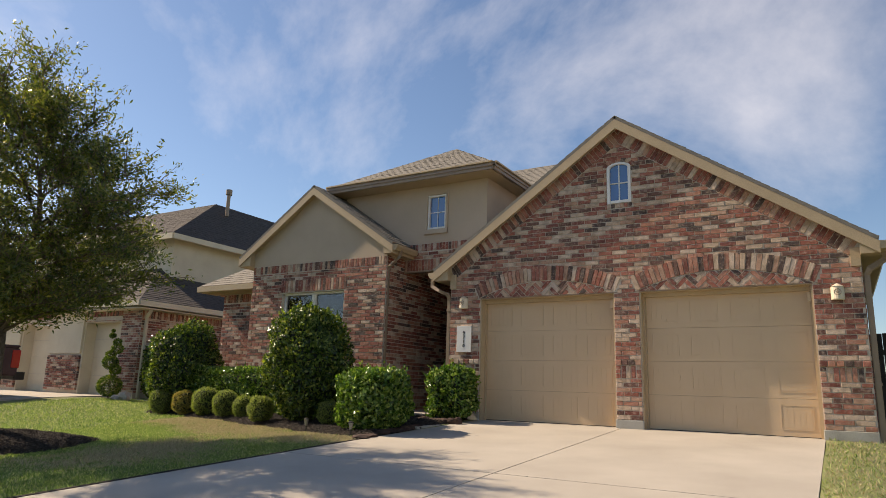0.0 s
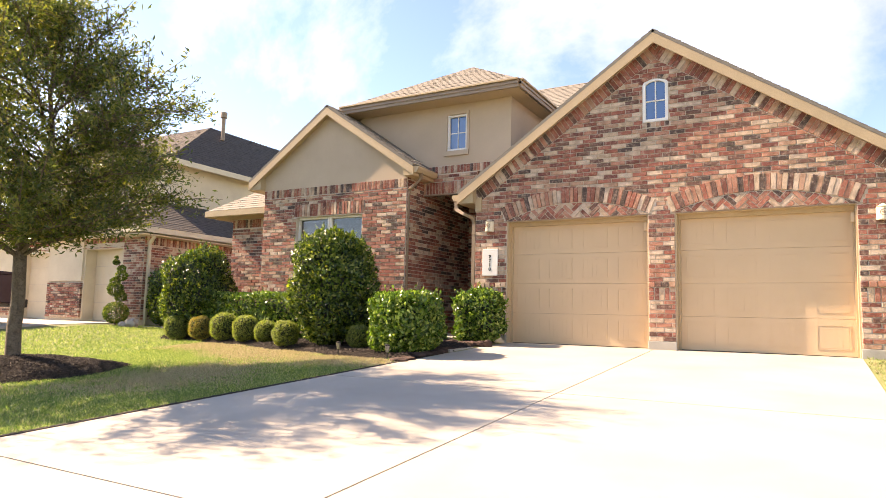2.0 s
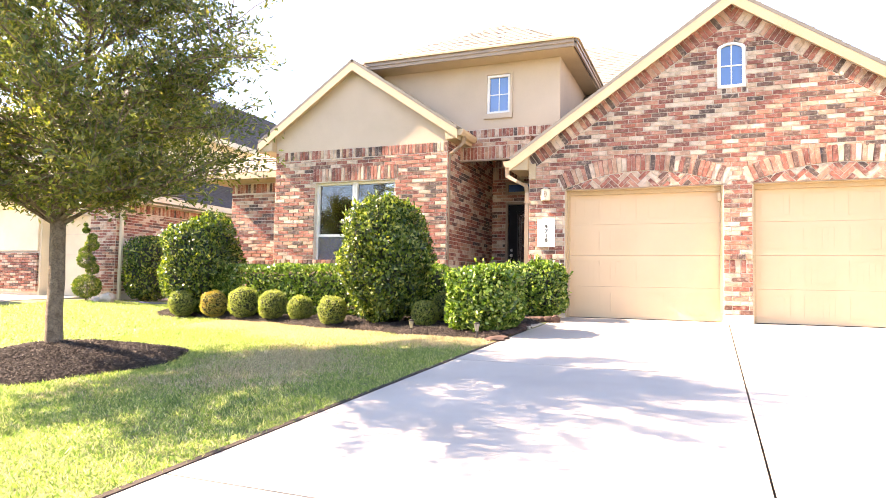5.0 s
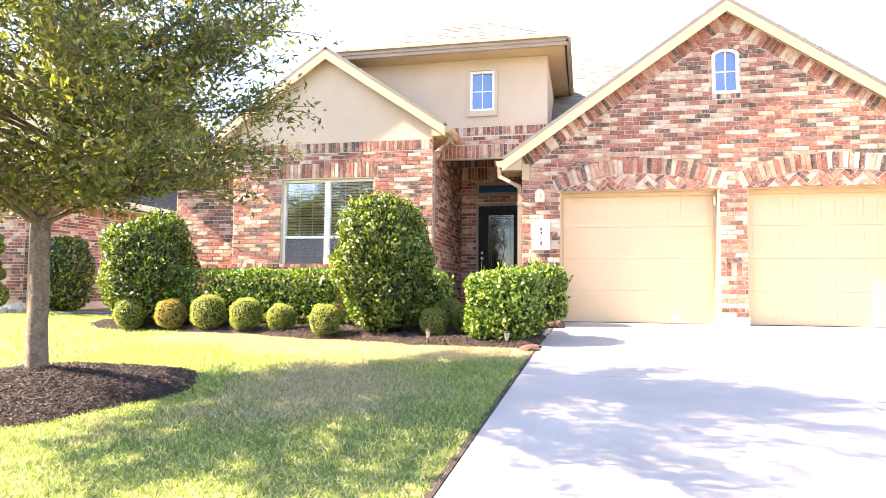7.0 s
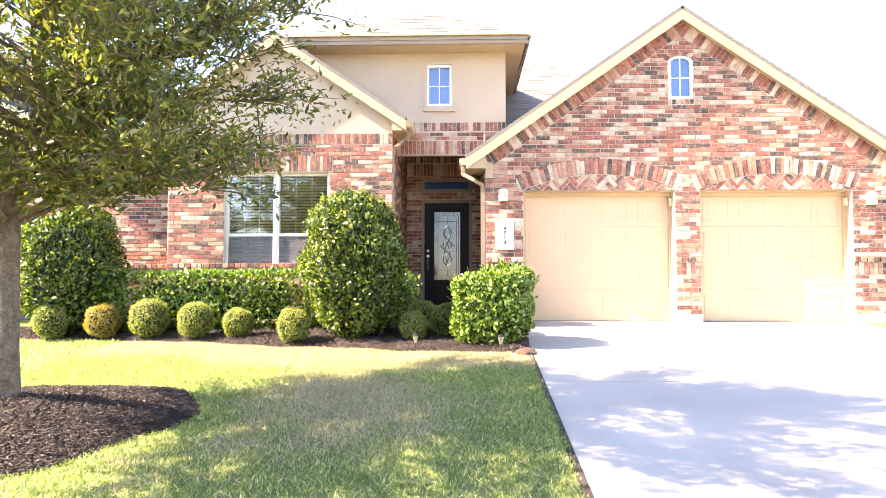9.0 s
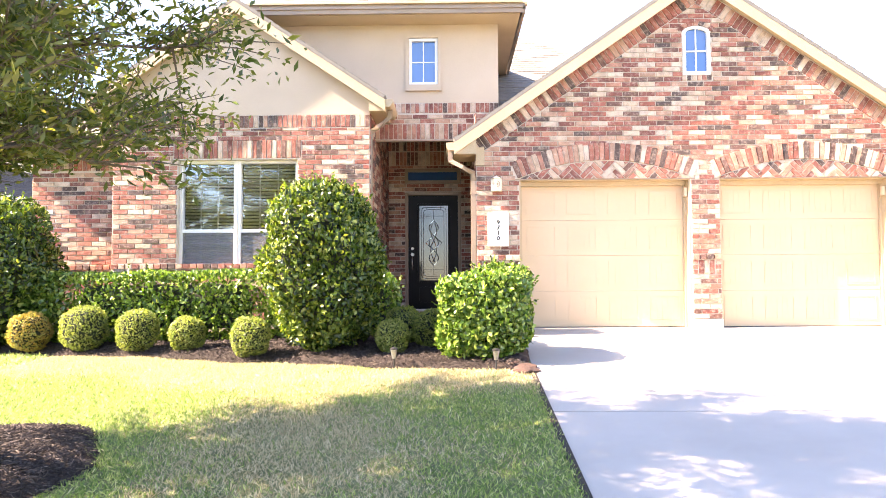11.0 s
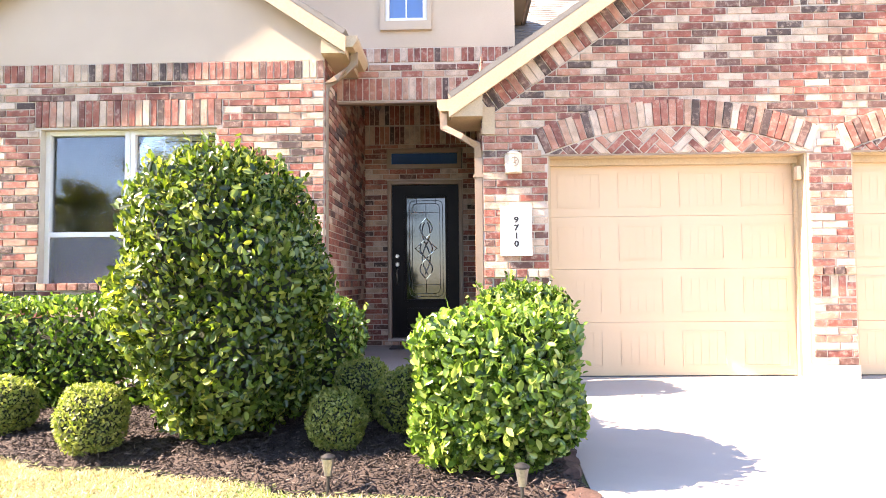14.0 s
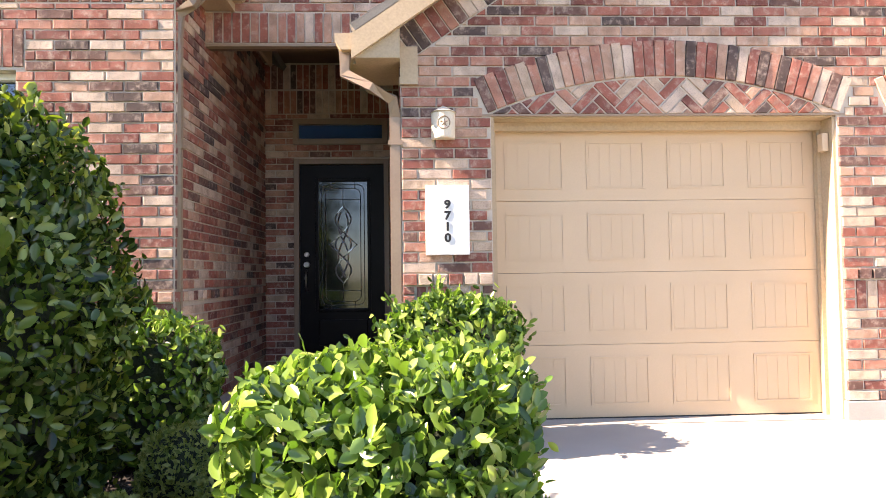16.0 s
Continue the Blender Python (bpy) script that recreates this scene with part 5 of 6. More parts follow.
transom = thing("window_5", "narrow transom window with a taupe frame over the door", "window", ((TR[0] + TR[1]) / 2, 12.72, TR[2]), kind="structure")
for q in ((TR[0], TR[0] + 0.06, TR[2], TR[3]), (TR[1] - 0.06, TR[1], TR[2], TR[3]), (TR[0] + 0.06, TR[1] - 0.06, TR[3] - 0.06, TR[3]), (TR[0] + 0.06, TR[1] - 0.06, TR[2], TR[2] + 0.06)):
    boxed("window_frame", (q[0], q[1], 12.68, 12.82, q[2], q[3]), GUTTER, transom, bevel=0.005)
# transom pane carries the same painted sky blue
pane("pane", (TR[0] + 0.06, TR[1] - 0.06, 12.75, 12.757, TR[2] + 0.06, TR[3] - 0.06), transom, SKY_PAINTED)

porch = thing("porch_floor", "grey concrete porch slab and curved walk", "porch", kind="structure")
boxed("porch_slab", (LX1 + 0.012, WX0 - 0.012, 9.75, 12.71, 0.0, 0.235), CONCRETE, porch, bevel=0.012)
door_sill = soldiers(FD[0] - 0.05, FD[1] + 0.05, 0.24, 0.30, 0.105)
bm = bmesh.new()
path_mid = [(-6.35, 9.74), (-6.35, 9.3), (-6.2, 8.95), (-5.85, 8.72), (-5.4, 8.62), (-5.1, 8.6)]
L_, R_ = [], []
for i, p in enumerate(path_mid):
    a, b = Vector(path_mid[max(i - 1, 0)]), Vector(path_mid[min(i + 1, 5)])
    d = (b - a).normalized()
    n_ = Vector((-d.y, d.x))
    wdt = 0.42 if i < 3 else 0.36
    L_.append((p[0] + n_.x * wdt, p[1] + n_.y * wdt))
    R_.append((p[0] - n_.x * wdt, p[1] - n_.y * wdt))
top_l = [bm.verts.new((x, y, max(drive_z(x, y), 0.09) + 0.008)) for x, y in L_]
top_r = [bm.verts.new((x, y, max(drive_z(x, y), 0.09) + 0.008)) for x, y in R_]
fs = [bm.faces.new((top_l[i], top_r[i], top_r[i + 1], top_l[i + 1])) for i in range(5)]
got = bmesh.ops.extrude_face_region(bm, geom=fs)
for v in got["geom"]:
    if isinstance(v, bmesh.types.BMVert):
        v.co.z -= 0.15
bmesh.ops.recalc_face_normals(bm, faces=bm.faces)
part("walk_slab", bm, CONCRETE, porch)
mat_ = boxed("doormat", (-6.75, -6.15, 12.17, 12.57, 0.235, 0.25), BLACK, None, bevel=0.004)
tagged(mat_, "small dark doormat at the front door", "doormat")

# ---- address plaque ----
plaque = thing("address_plaque", "white rectangular address plaque with black numbers on brick", "plaque", (-5.29, YG, 1.57))
boxed("plate", (-5.44, -5.14, YG - 0.035, YG - 0.012, 1.34, 1.815), WHITE, plaque, bevel=0.006)
for k, ch in enumerate("9710"):
    cu = bpy.data.curves.new("digit", "FONT")
    cu.body, cu.size, cu.align_x, cu.align_y, cu.extrude, cu.offset = ch, 0.078, "CENTER", "CENTER", 0.002, 0.003
    cu.materials.append(BLACK)
    dg = new("digit", cu)
    dg.matrix_world = pose(-5.29, YG - 0.0365, 1.683 - k * 0.076, 90, 0, 0) @ Matrix.Diagonal((1.15, 1, 1, 1))
    dg.parent = plaque
    dg.matrix_parent_inverse = Matrix.Translation(-plaque.location)


# ---- wall lights ----
def wall_light(x, z):
    t = thing("wall_light", "cream ceramic wall light with a star cut-out", "wall light", (x, YG, z), "pair of wall lights")
    bm = bmesh.new()
    n = 10
    rings = []
    for zz, r in ((z - 0.10, 0.078), (z - 0.09, 0.082), (z + 0.075, 0.082), (z + 0.085, 0.076)):
        rings.append([bm.verts.new((x + r * math.cos(math.pi * k / n), YG - 0.012 - 1.25 * r * math.sin(math.pi * k / n), zz)) for k in range(n + 1)])
    for a, b in zip(rings, rings[1:]):
        for k in range(n):
            bm.faces.new((a[k], b[k], b[k + 1], a[k + 1]))
    bm.faces.new(rings[0])
    part("body", bm, CREAM, t, smooth=False)
    bm = bmesh.new()
    top = [bm.verts.new((x + 0.09 * math.cos(math.pi * k / n), YG - 0.012 - 0.115 * math.sin(math.pi * k / n), z + 0.082)) for k in range(n + 1)]
    tip = bm.verts.new((x, YG - 0.03, z + 0.135))
    for k in range(n):
        bm.faces.new((top[k], tip, top[k + 1]))
    bm.faces.new(top[::-1])
    part("cap", bm, CREAM, t)
    bm = bmesh.new()
    tube(bm, [(x + 0.042 * math.cos(2 * math.pi * k / 20), YG - 0.118 + 0.35 * abs(0.042 * math.cos(2 * math.pi * k / 20)), z + 0.042 * math.sin(2 * math.pi * k / 20)) for k in range(21)], 0.005, 6)
    part("star_ring", bm, GUTTER, t, "dark ring round the star")
    bm = bmesh.new()
    pts = [(x + (0.034 if k % 2 == 0 else 0.014) * math.sin(math.pi * k / 5), z + (0.034 if k % 2 == 0 else 0.014) * math.cos(math.pi * k / 5)) for k in range(10)]
    c = bm.verts.new((x, YG - 0.124, z))
    vs = [bm.verts.new((u, YG - 0.117, v)) for u, v in pts]
    for k in range(10):
        bm.faces.new((c, vs[k], vs[(k + 1) % 10]))
    part("star", bm, GUTTER, t, "dark star cut-out")


wall_light(-5.31, 2.23)
wall_light(0.60, 2.15)

for x in (-2.58, 0.25):
    sens = thing("door_sensor", "small tan sensor box beside a garage door head", "sensor", (x, YG + 0.08, 2.12), "pair of door sensors")
    boxed("sensor_case", (x - 0.025, x + 0.02, YG + 0.05, YG + 0.11, 2.05, 2.18), TAN, sens, bevel=0.006)


# ---- gutters and downspouts ----
def spout(name, label, path, width=0.075, depth=0.055, material=None):
    """A rectangular downspout along a bent path."""
    t = thing(name, label, "downspout", path[-1])
    bm = bmesh.new()
    rings = []
    for i, p in enumerate(path):
        p = Vector(p)
        d = (Vector(path[min(i + 1, len(path) - 1)]) - Vector(path[max(i - 1, 0)])).normalized()
        s = Vector((1, 0, 0)) if abs(d.x) < 0.75 else Vector((0, 1, 0))
        s = (s - d * s.dot(d)).normalized()
        u = d.cross(s)
        rings.append([bm.verts.new(p + s * a * width / 2 + u * b * depth / 2) for a, b in ((-1, -1), (1, -1), (1, 1), (-1, 1))])
    for a, b in zip(rings, rings[1:]):
        for k in range(4):
            bm.faces.new((a[k], a[(k + 1) % 4], b[(k + 1) % 4], b[k]))
    bm.faces.new(rings[0])
    bm.faces.new(rings[-1])
    bmesh.ops.recalc_face_normals(bm, faces=bm.faces)
    bmesh.ops.bevel(bm, geom=[e for e in bm.edges if e.is_manifold and e.calc_face_angle(0) > 1.2], offset=0.006, segments=2, affect="EDGES")
    part("pipe", bm, material or GUTTER, t)
    for z in (0.9, 2.1):
        if path[-1][2] < z < path[-3][2] - 0.2:
            boxed("strap", (path[-1][0] - 0.05, path[-1][0] + 0.05, path[-1][1] - 0.035, path[-1][1] + 0.035, z, z + 0.03), material or GUTTER, t)
    return t


def gutter_run(label, x, y0, y1, z, side):
    t = thing("gutter", label, "gutter", (x, y0, z))
    bm = bmesh.new()
    prof = [(0, 0), (0, -0.11), (0.07, -0.11), (0.11, -0.045), (0.11, 0.0), (0.10, 0.0), (0.10, -0.04), (0.065, -0.10), (0.008, -0.10), (0.008, 0)]
    a = [bm.verts.new((x + side * u, y0, z + v)) for u, v in prof]
    b = [bm.verts.new((x + side * u, y1, z + v)) for u, v in prof]
    for i in range(len(prof)):
        j = (i + 1) % len(prof)
        bm.faces.new((a[i], a[j], b[j], b[i]))
    cap = [bm.verts.new((x + side * u, y0 - 0.002, z + v)) for u, v in prof[:5]]
    bm.faces.new(cap)
    bmesh.ops.recalc_face_normals(bm, faces=bm.faces)
    part("trough", bm, TRIM, t)
    return t


gutter_run("tan painted gutter on the gable eave over the porch", LE1, YLF + 0.02, 10.64, LEZ - 0.05, 1)
gutter_run("tan painted gutter on the garage eave over the porch", GE0, YF + 0.02, 10.62, GEZ - 0.05, -1)
gutter_run("tan painted gutter on the far garage eave", GE1, YF + 0.02, 16, GEZ - 0.05, 1)
spout("downspout", "taupe downspout at the porch brick corner", [(LE1 + 0.05, YLF + 0.22, LEZ - 0.14), (LE1 + 0.05, YLF + 0.22, LEZ - 0.26), (-7.02, YL - 0.01, LEZ - 0.42), (-7.13, YL + 0.05, LEZ - 0.47), (-7.145, YL + 0.05, LEZ - 0.60), (-7.145, YL + 0.05, 0.12)])
spout("downspout", "taupe downspout beside the garage pier", [(GE0 - 0.05, YF + 0.10, GEZ - 0.14), (GE0 - 0.05, YF + 0.10, GEZ - 0.30), (-5.80, YG - 0.09, GEZ - 0.40), (-5.655, YG - 0.02, GEZ - 0.46), (-5.64, YG + 0.02, GEZ - 0.58), (-5.64, YG + 0.02, 0.12)])
spout("downspout", "taupe downspout at the outer garage corner", [(GE1 + 0.05, YF + 0.3, GEZ - 0.14), (GE1 + 0.05, YF + 0.32, GEZ - 0.26), (1.0, YG + 0.05, GEZ - 0.40), (0.965, YG + 0.08, GEZ - 0.48), (0.965, YG + 0.08, GEZ - 0.6), (0.965, YG + 0.08, 0.10)])


# ---- bed clutter ----
def rock(label, at, size, seed, material=None, group="bed edging stones"):
    x, y = at
    z = ground_z(x, y)
    bm = bmesh.new()
    bmesh.ops.create_icosphere(bm, subdivisions=2, radius=1.0)
    rs = random.Random(seed)
    k = [rs.uniform(0, 9) for _ in range(3)]
    for v in bm.verts:
        f = 1 + 0.35 * noise.noise((v.co.x * 1.6 + k[0], v.co.y * 1.6 + k[1], v.co.z * 1.6 + k[2]))
        v.co = Vector((x + v.co.x * size[0] * f, y + v.co.y * size[1] * f, z + size[2] * 0.55 + v.co.z * size[2] * f))
    ob = finish("stone", bm, material or STONE)
    return tagged(ob, label, "stone", group)


rs = random.Random(17)
for k in range(9):
    rock("reddish-brown flat stone edging the mulch bed", (-5.24 + rs.uniform(-0.06, 0.05), 7.0 + k * 0.17), (rs.uniform(0.08, 0.14), rs.uniform(0.09, 0.13), rs.uniform(0.03, 0.05)), 60 + k)
for k in range(7):
    rock("reddish-brown flat stone below the hedge", (-5.68 + k * 0.12, 9.2 + rs.uniform(-0.04, 0.04)), (rs.uniform(0.07, 0.12), rs.uniform(0.06, 0.1), rs.uniform(0.05, 0.08)), 80 + k)


def path_light(x, y):
    z = ground_z(x, y) + 0.03
    t = thing("path_light", "small low garden path light with a clear shade", "path light", (x, y, z), "path lights")
    bm = bmesh.new()
    tube(bm, [(x, y, z - 0.06), (x, y, z + 0.07)], 0.009, 8)
    part("stake", bm, BLACK, t, "black stake")
    bm = bmesh.new()
    tube(bm, [(x, y, z + 0.07), (x, y, z + 0.10), (x, y, z + 0.16)], [0.02, 0.025, 0.036], 14)
    part("shade", bm, LEAD, t, "ribbed grey shade")
    bm = bmesh.new()
    tube(bm, [(x, y, z + 0.162), (x, y, z + 0.172), (x, y, z + 0.185)], [0.04, 0.04, 0.015], 14)
    part("cap", bm, BLACK, t, "dark cap")


path_light(-6.55, 7.33)
path_light(-5.52, 7.12)

# ---- neighbour's house ----
NX, NY, NZ = -16.7, 11.33, 0.2
nb = thing("neighbour_house", "neighbour's brick and cream house with a dark shingle roof", "house", (NX, NY, NZ))
ND = ((-19.45, -17.60), (-23.00, -21.20), (-26.40, -24.60))
NH = 2.15
edges = [NX] + [v for a, b in ND for v in (b, a)] + [-27.60]
for k in range(0, len(edges), 2):
    a, b = edges[k + 1], edges[k]
    boxed("wall", (a, b, NY, NY + 0.3, NZ - 0.3, 2.75), MORTAR, nb)
    brickwork("brickwork", courses(a, b, NZ + 0.1, 2.66 if k == 0 else 1.35), front(NY), nb, seed=70 + k)
    if k:
        boxed("cream_pier", (a, b, NY - 0.06, NY, 1.4, 2.7), CREAM_WALL, nb, "cream stone pier")
        brickwork("brick_base", courses(a, b, NZ + 0.1, 1.35), front(NY - 0.05), nb, seed=75 + k)
for a, b in ND:
    boxed("lintel_wall", (a, b, NY, NY + 0.3, NH + 0.2, 2.75), MORTAR, nb)
    brickwork("lintel_bricks", soldiers(a, b, NH + 0.22, 2.4) + soldiers(a, b, 2.51, 2.7), front(NY), nb, seed=int(-a * 3))
    d = boxed("garage_door", (a, b, NY + 0.35, NY + 0.40, NZ, NH + 0.2), CREAM_WALL, nb, "cream garage door")
    for q in range(1, 4):
        boxed("door_groove", (a, b, NY + 0.346, NY + 0.352, NZ + q * 0.55, NZ + q * 0.55 + 0.012), MORTAR, d)
    boxed("jamb", (a, a + 0.06, NY, NY + 0.36, NZ, NH + 0.2), CREAM_WALL, nb)
    boxed("jamb", (b - 0.06, b, NY, NY + 0.36, NZ, NH + 0.2), CREAM_WALL, nb)
boxed("wall", (NX - 0.3, NX, NY + 0.3, 24.0, NZ - 0.3, 2.75), MORTAR, nb)
brickwork("brickwork", courses(NY, 24.0, NZ + 0.1, 2.42) + soldiers(NY, 24.0, 2.43, 2.66), east(NX), nb, seed=77)
roof_plane("n1", [(-28.10, NY - 0.4, 2.9), (NX + 0.4, NY - 0.4, 2.9), (-19.20, NY + 2.3, 4.6), (-25.60, NY + 2.3, 4.6)], SHINGLE_DARK, nb)
roof_plane("n2", [(NX + 0.4, NY - 0.4, 2.9), (NX + 0.4, 25.0, 2.9), (-19.20, 22.0, 4.6), (-19.20, NY + 2.3, 4.6)], SHINGLE_DARK, nb)
fascia(nb, (-28.10, NY - 0.4, 2.89), (NX + 0.4, NY - 0.4, 2.89), 0.16, 0.04, (0, -1, 0), "cream fascia", CREAM_WALL)
fascia(nb, (NX + 0.4, NY - 0.4, 2.89), (NX + 0.4, 25.0, 2.89), 0.16, 0.04, (1, 0, 0), "cream fascia", CREAM_WALL)
boxed("soffit", (-28.00, NX + 0.38, NY - 0.38, NY + 0.0, 2.66, 2.69), CREAM_WALL, nb)
boxed("soffit", (NX, NX + 0.38, NY, 25.0, 2.66, 2.69), CREAM_WALL, nb)
boxed("upper_wall", (-26.60, -18.20, 13.2, 24.0, 2.8, 5.35), CREAM_WALL, nb, "cream upper storey wall")
roof_plane("n3", [(-27.10, 12.8, 5.4), (-17.75, 12.8, 5.4), (-20.00, 16.2, 7.5), (-24.60, 16.2, 7.5)], SHINGLE_DARK, nb)
roof_plane("n4", [(-17.75, 12.8, 5.4), (-17.75, 25.0, 5.4), (-20.00, 22.0, 7.5), (-20.00, 16.2, 7.5)], SHINGLE_DARK, nb)
fascia(nb, (-27.10, 12.8, 5.39), (-17.75, 12.8, 5.39), 0.18, 0.04, (0, -1, 0), "cream fascia", CREAM_WALL)
fascia(nb, (-17.75, 12.8, 5.39), (-17.75, 25.0, 5.39), 0.18, 0.04, (1, 0, 0), "cream fascia", CREAM_WALL)
bm = bmesh.new()
tube(bm, [(-19.20, 16.1, 6.9), (-19.20, 16.1, 7.75)], 0.07, 12)
tube(bm, [(-19.20, 16.1, 7.75), (-19.20, 16.1, 7.95)], 0.12, 12)
part("vent_pipe", bm, GUTTER, nb, "dark metal roof vent pipe")
spout("downspout", "cream downspout on the neighbour's brick corner", [(NX + 0.3, NY + 0.05, 2.66), (NX + 0.3, NY + 0.05, 2.6), (NX + 0.06, NY + 0.12, 2.45), (NX + 0.06, NY + 0.12, 2.35), (NX + 0.06, NY + 0.12, 0.15)], 0.09, 0.07, CREAM_WALL)
nslab = slab("neighbour_driveway", -27.10, -17.80, -6.0, NY + 0.4, lambda x, y: (0.20 - 0.045 * max(0, 11.2 - y)) + 0.01, CONCRETE, 4, 8)
tagged(nslab, "pale concrete driveway of the house next door", "driveway", kind="structure")
shrub("side_shrub", "clipped green shrub against the neighbour's brick wall", "shrub", (-16.05, 11.8), 0.45, 0.6, 0.85, 3.2, 4500, 0.08, 0.5, PRIVET, 61, "", 0.03, 0.25, 0.86)


def topiary(x, y):
    z = ground_z(x, y)
    t = thing("spiral_topiary", "spiral-clipped evergreen topiary beside a garage door", "topiary", (x, y, z))
    r = np.random.RandomState(3)
    P, W = [], []
    for zc, rad, n in ((0.36, 0.34, 3500), (0.80, 0.17, 900), (1.0, 0.22, 1500), (1.2, 0.15, 800), (1.38, 0.17, 900), (1.56, 0.12, 600), (1.74, 0.09, 500), (1.88, 0.05, 250)):
        d = r.normal(size=(n, 3))
        d /= np.linalg.norm(d, axis=1, keepdims=True)
        off = np.array([0.10 * math.sin(zc * 9), 0.10 * math.cos(zc * 9), 0]) if zc > 0.5 else 0
        P.append(np.array([x, y, z + zc]) + off + d * rad * r.uniform(0.7, 1.0, size=(n, 1)) * np.array([1, 1, 0.9]))
        W.append(d + r.normal(size=d.shape) * 0.6)
    P, W = np.concatenate(P), np.concatenate(W)
    leaf_mesh("foliage", P, W, r.uniform(0.03, 0.06, len(P)), 0.5, PRIVET, t)
    bm = bmesh.new()
    tube(bm, [(x, y, z - 0.1), (x, y, z + 1.8)], [0.03, 0.01], 8)
    part("stem", bm, BARK, t)


topiary(-16.92, 10.75)
rock("grey boulder beside the neighbour's corner", (-16.35, 10.85), (0.2, 0.16, 0.17), 91, FOOTING, "")
rock("grey boulder beside the neighbour's corner", (-16.55, 10.72), (0.12, 0.1, 0.09), 92, FOOTING, "")
bm = bmesh.new()
tube(bm, [(-16.4 + 0.25 * k + 0.1 * math.sin(k * 1.7), 11.2 + 0.25 * math.sin(k * 0.9), ground_z(-16, 11) + 0.03) for k in range(12)], 0.014, 6)
tagged(finish("garden_hose", bm, HOSE), "blue garden hose lying along the wall", "hose")

# ---- parked truck ----
TX, TY, TZ = -19.72, 9.2, 0.08
truck = thing("pickup_truck", "dark blue pickup truck parked on the neighbour's driveway", "truck", (TX, TY, TZ))


def truck_body(name, outline, wide, bevel):
    bm = bmesh.new()
    prism(bm, outline, lambda u, v, d: (TX + d, u, v), -wide, wide)
    bmesh.ops.recalc_face_normals(bm, faces=bm.faces)
    bmesh.ops.bevel(bm, geom=list(bm.edges), offset=bevel, segments=3, affect="EDGES")
    return part(name, bm, TRUCK_BLUE, truck)


truck_body("cargo_bed", [(TY - 2.0, TZ + 0.55), (TY, TZ + 0.58), (TY, TZ + 1.36), (TY - 2.0, TZ + 1.38)], 0.97, 0.04)
truck_body("bed_rail", [(TY - 1.98, TZ + 1.37), (TY - 0.02, TZ + 1.35), (TY - 0.02, TZ + 1.41), (TY - 1.98, TZ + 1.43)], 0.985, 0.015)
truck_body("cab", [(TY - 5.6, TZ + 0.5), (TY - 2.03, TZ + 0.5), (TY - 2.03, TZ + 1.40), (TY - 2.3, TZ + 2.0), (TY - 3.8, TZ + 2.0), (TY - 4.4, TZ + 1.38), (TY - 5.6, TZ + 1.2)], 0.96, 0.06)
for s in (-1, 1):
    boxed("tail_light", (TX + s * 0.90 - 0.09, TX + s * 0.90 + 0.09, TY - 0.20, TY + 0.015, TZ + 0.80, TZ + 1.28), RED_LAMP, truck, "red tail light", 0.02)
boxed("bumper", (TX - 0.95, TX + 0.95, TY - 0.05, TY + 0.22, TZ + 0.48, TZ + 0.70), BLACK, truck, "black step bumper", 0.03)
boxed("tailgate", (TX - 0.78, TX + 0.78, TY, TY + 0.03, TZ + 0.66, TZ + 1.34), TRUCK_BLUE, truck, "", 0.012)
for wy in (TY - 1.25, TY - 4.75):
    for s in (-1, 1):
        bm = bmesh.new()
        tube(bm, [(TX + s * 0.99, wy, TZ + 0.40), (TX + s * 0.97, wy, TZ + 0.40), (TX + s * 0.72, wy, TZ + 0.40)], [0.34, 0.40, 0.40], 28)
        wheel = part("wheel", bm, TYRE, truck, "black tyre")
        bm = bmesh.new()
        tube(bm, [(TX + s * 0.985, wy, TZ + 0.40), (TX + s * 1.0, wy, TZ + 0.40), (TX + s * 1.0, wy, TZ + 0.40)], [0.26, 0.23, 0.05], 20)
        part("rim", bm, STEEL, wheel, "silver alloy rim")
        bm = bmesh.new()
        tube(bm, [(TX + s * (0.972), wy + 0.47 * math.cos(a), TZ + 0.42 + 0.47 * math.sin(a)) for a in [math.pi * k / 14 for k in range(15)]], 0.03, 6)
        part("wheel_arch", bm, BLACK, truck, "black wheel arch")

# ---- beyond the garage ----
fence = thing("side_fence", "dark stained board fence beyond the garage", "fence", (2.2, 15.0, 0.16))
for k in range(26):
    boxed("board", (1.0 + k * 0.16, 1.152 + k * 0.16, 15.0, 15.03, 0.1, 2.0 + 0.008 * (k % 3)), FENCE, fence)
boxed("rail", (1.0, 5.2, 15.03, 15.08, 1.6, 1.7), FENCE, fence)
far = thing("far_house", "distant house with a pale grey-brown roof", "house", (14, 40, 0))
boxed("wall", (7, 22, 40, 50, -0.3, 3.0), CREAM_WALL, far)
roof_plane("f1", [(6.5, 39.5, 3.0), (22.5, 39.5, 3.0), (19, 45, 6.0), (10, 45, 6.0)], SHINGLE, far, 0.3)
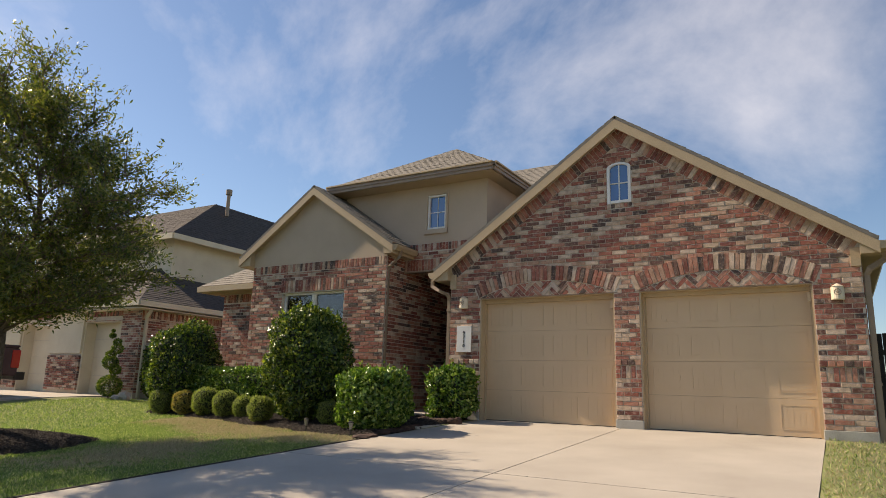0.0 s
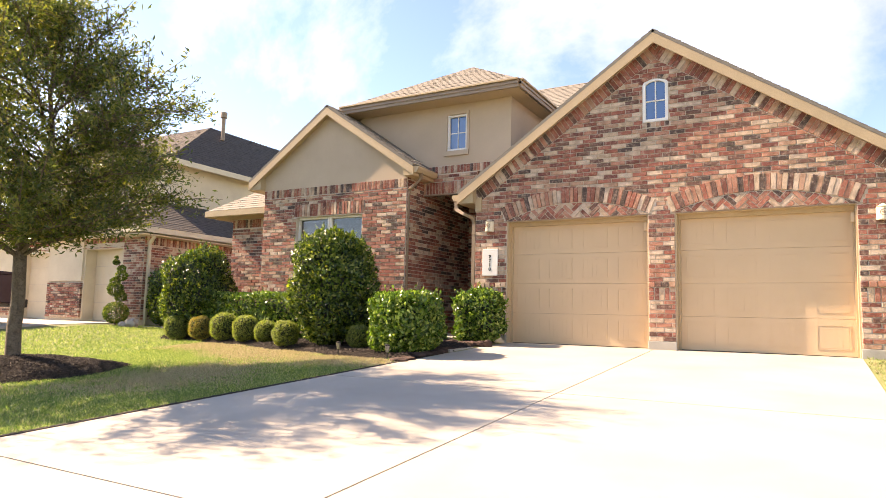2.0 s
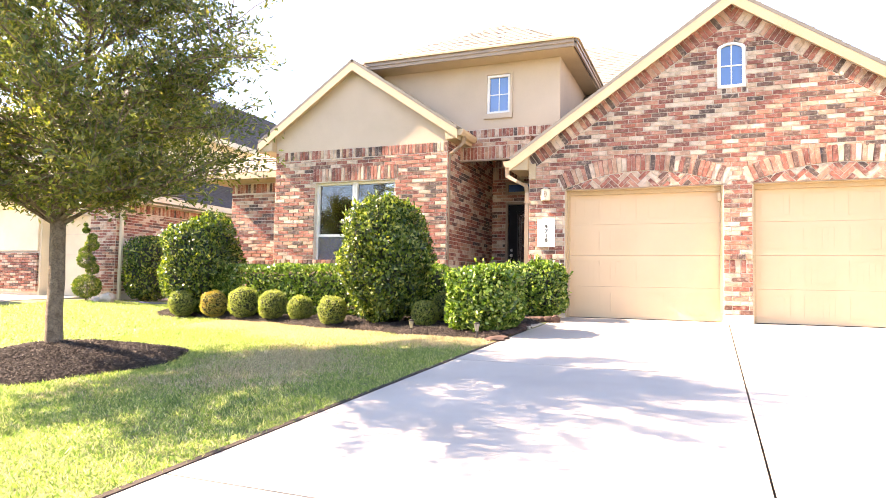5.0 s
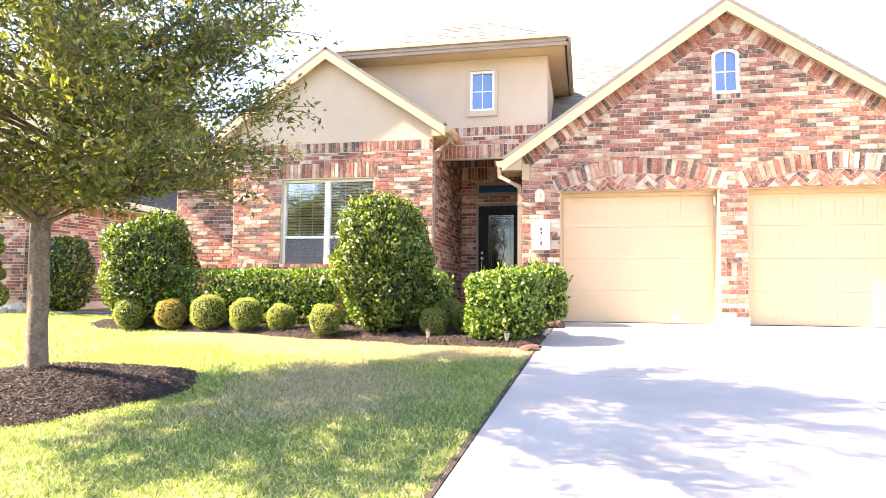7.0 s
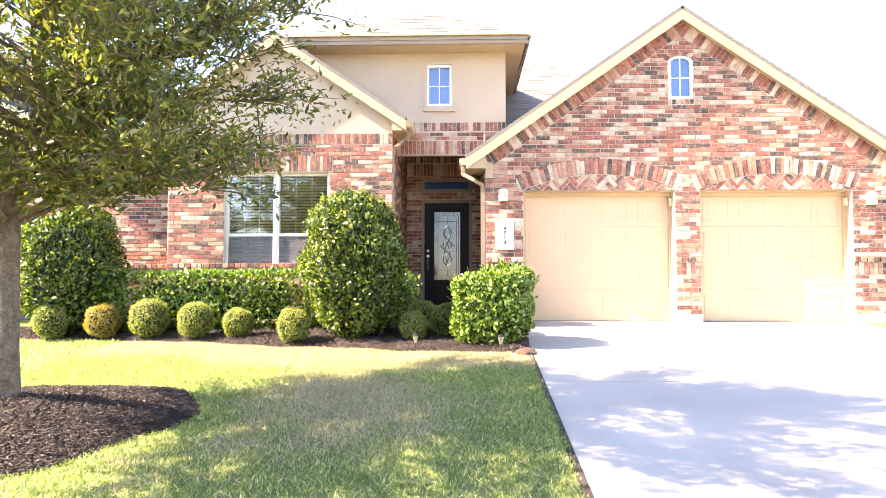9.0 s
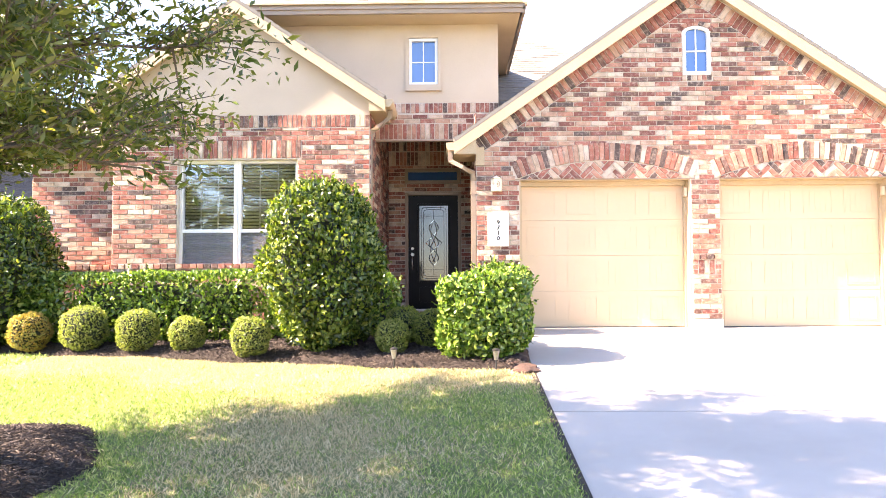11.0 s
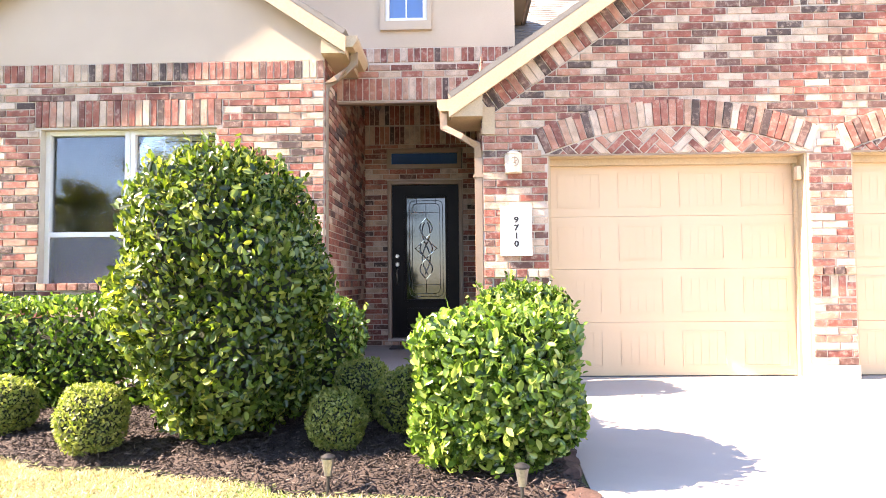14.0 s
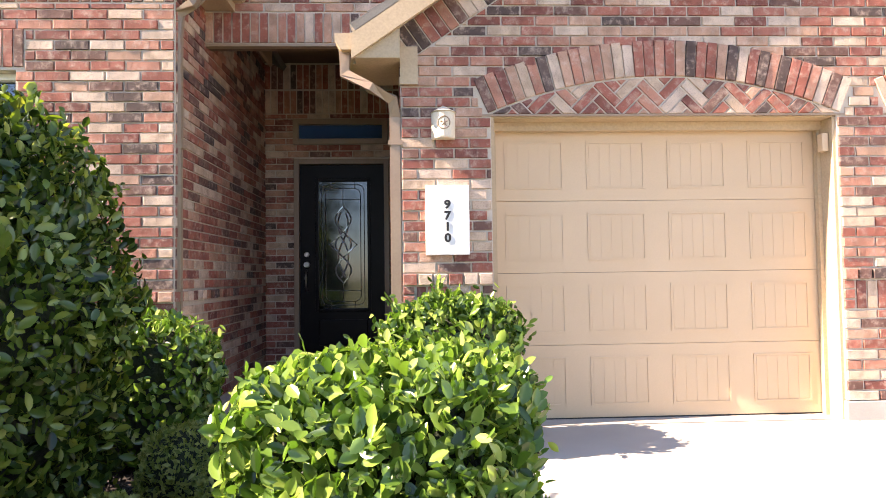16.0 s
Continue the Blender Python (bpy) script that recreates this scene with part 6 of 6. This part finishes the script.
roof_plane("f2", [(6.5, 50, 3.0), (6.5, 39.5, 3.0), (10, 45, 6.0)], SHINGLE, far, 0.3)

# oaks across the street, which the front windows mirror
for k, (x, y, size, turn) in enumerate(((-44, -25, 1.8, 40), (-33, -29, 1.7, 110), (-25, -26, 1.6, 200), (9, -28, 2.2, 150))):
    m = pose(x, y, -0.82, 0, 0, turn) @ Matrix.Diagonal((size, size, size, 1))
    tagged(copy_thing(young_oak, m), "tall dark oak across the street", "tree", "oaks across the street")


# ---- bricks ----
def nearest(outlines, test):
    near_, far_ = [], []
    for p in outlines:
        if len(p) < 3:
            continue
        (near_ if test(*p[0]) and len(near_) < 220 else far_).append(p)
    return near_, far_


near_, far_ = nearest(high + herring, lambda u, v: u < -3.9 and v < 3.3)
single_bricks(near_, front(YG), wall_garage)
single_bricks(arch, front(YG), wall_garage, 0.016)
brickwork("brickwork", far_ + rake + low + insets + gable_arch + gable_sill, front(YG), wall_garage, seed=31)
brickwork("brick_band", bands, front(YG), wall_garage, 0.028, 32)
brickwork("brickwork", garage_side, east(WX1), wall_garage, seed=33)
near_, far_ = nearest(left_rows + left_head, lambda u, v: u > -8.3)
single_bricks(near_, front(YL), wall_left)
brickwork("brickwork", far_ + left_lintel, front(YL), wall_left, seed=34)
brickwork("brick_band", left_band, front(YL), wall_left, 0.03, 35)
brickwork("brickwork", left_return, west(LX0), wall_left, seed=36)
near_, far_ = nearest(porch_left, lambda u, v: u < 12.0)
single_bricks(near_, east(LX1), wall_porch)
brickwork("brickwork", far_, east(LX1), wall_porch, seed=37)
brickwork("brick_band", porch_band, east(LX1), wall_porch, 0.03, 38)
brickwork("brickwork", porch_right, west(WX0), wall_porch, seed=39)
single_bricks(entry_rows + entry_head, front(YD), wall_entry)
single_bricks(door_sill, front(YD - 0.04), wall_entry, 0.02)
single_bricks(header_rows, front(YU), wall_header)
brickwork("brickwork", wing_rows + wing_head, front(YW), wall_wing, seed=41)
brickwork("brick_band", wing_band, front(YW), wall_wing, 0.03, 42)
brickwork("brickwork", wing_side, west(-12.45), wall_wing, seed=43)
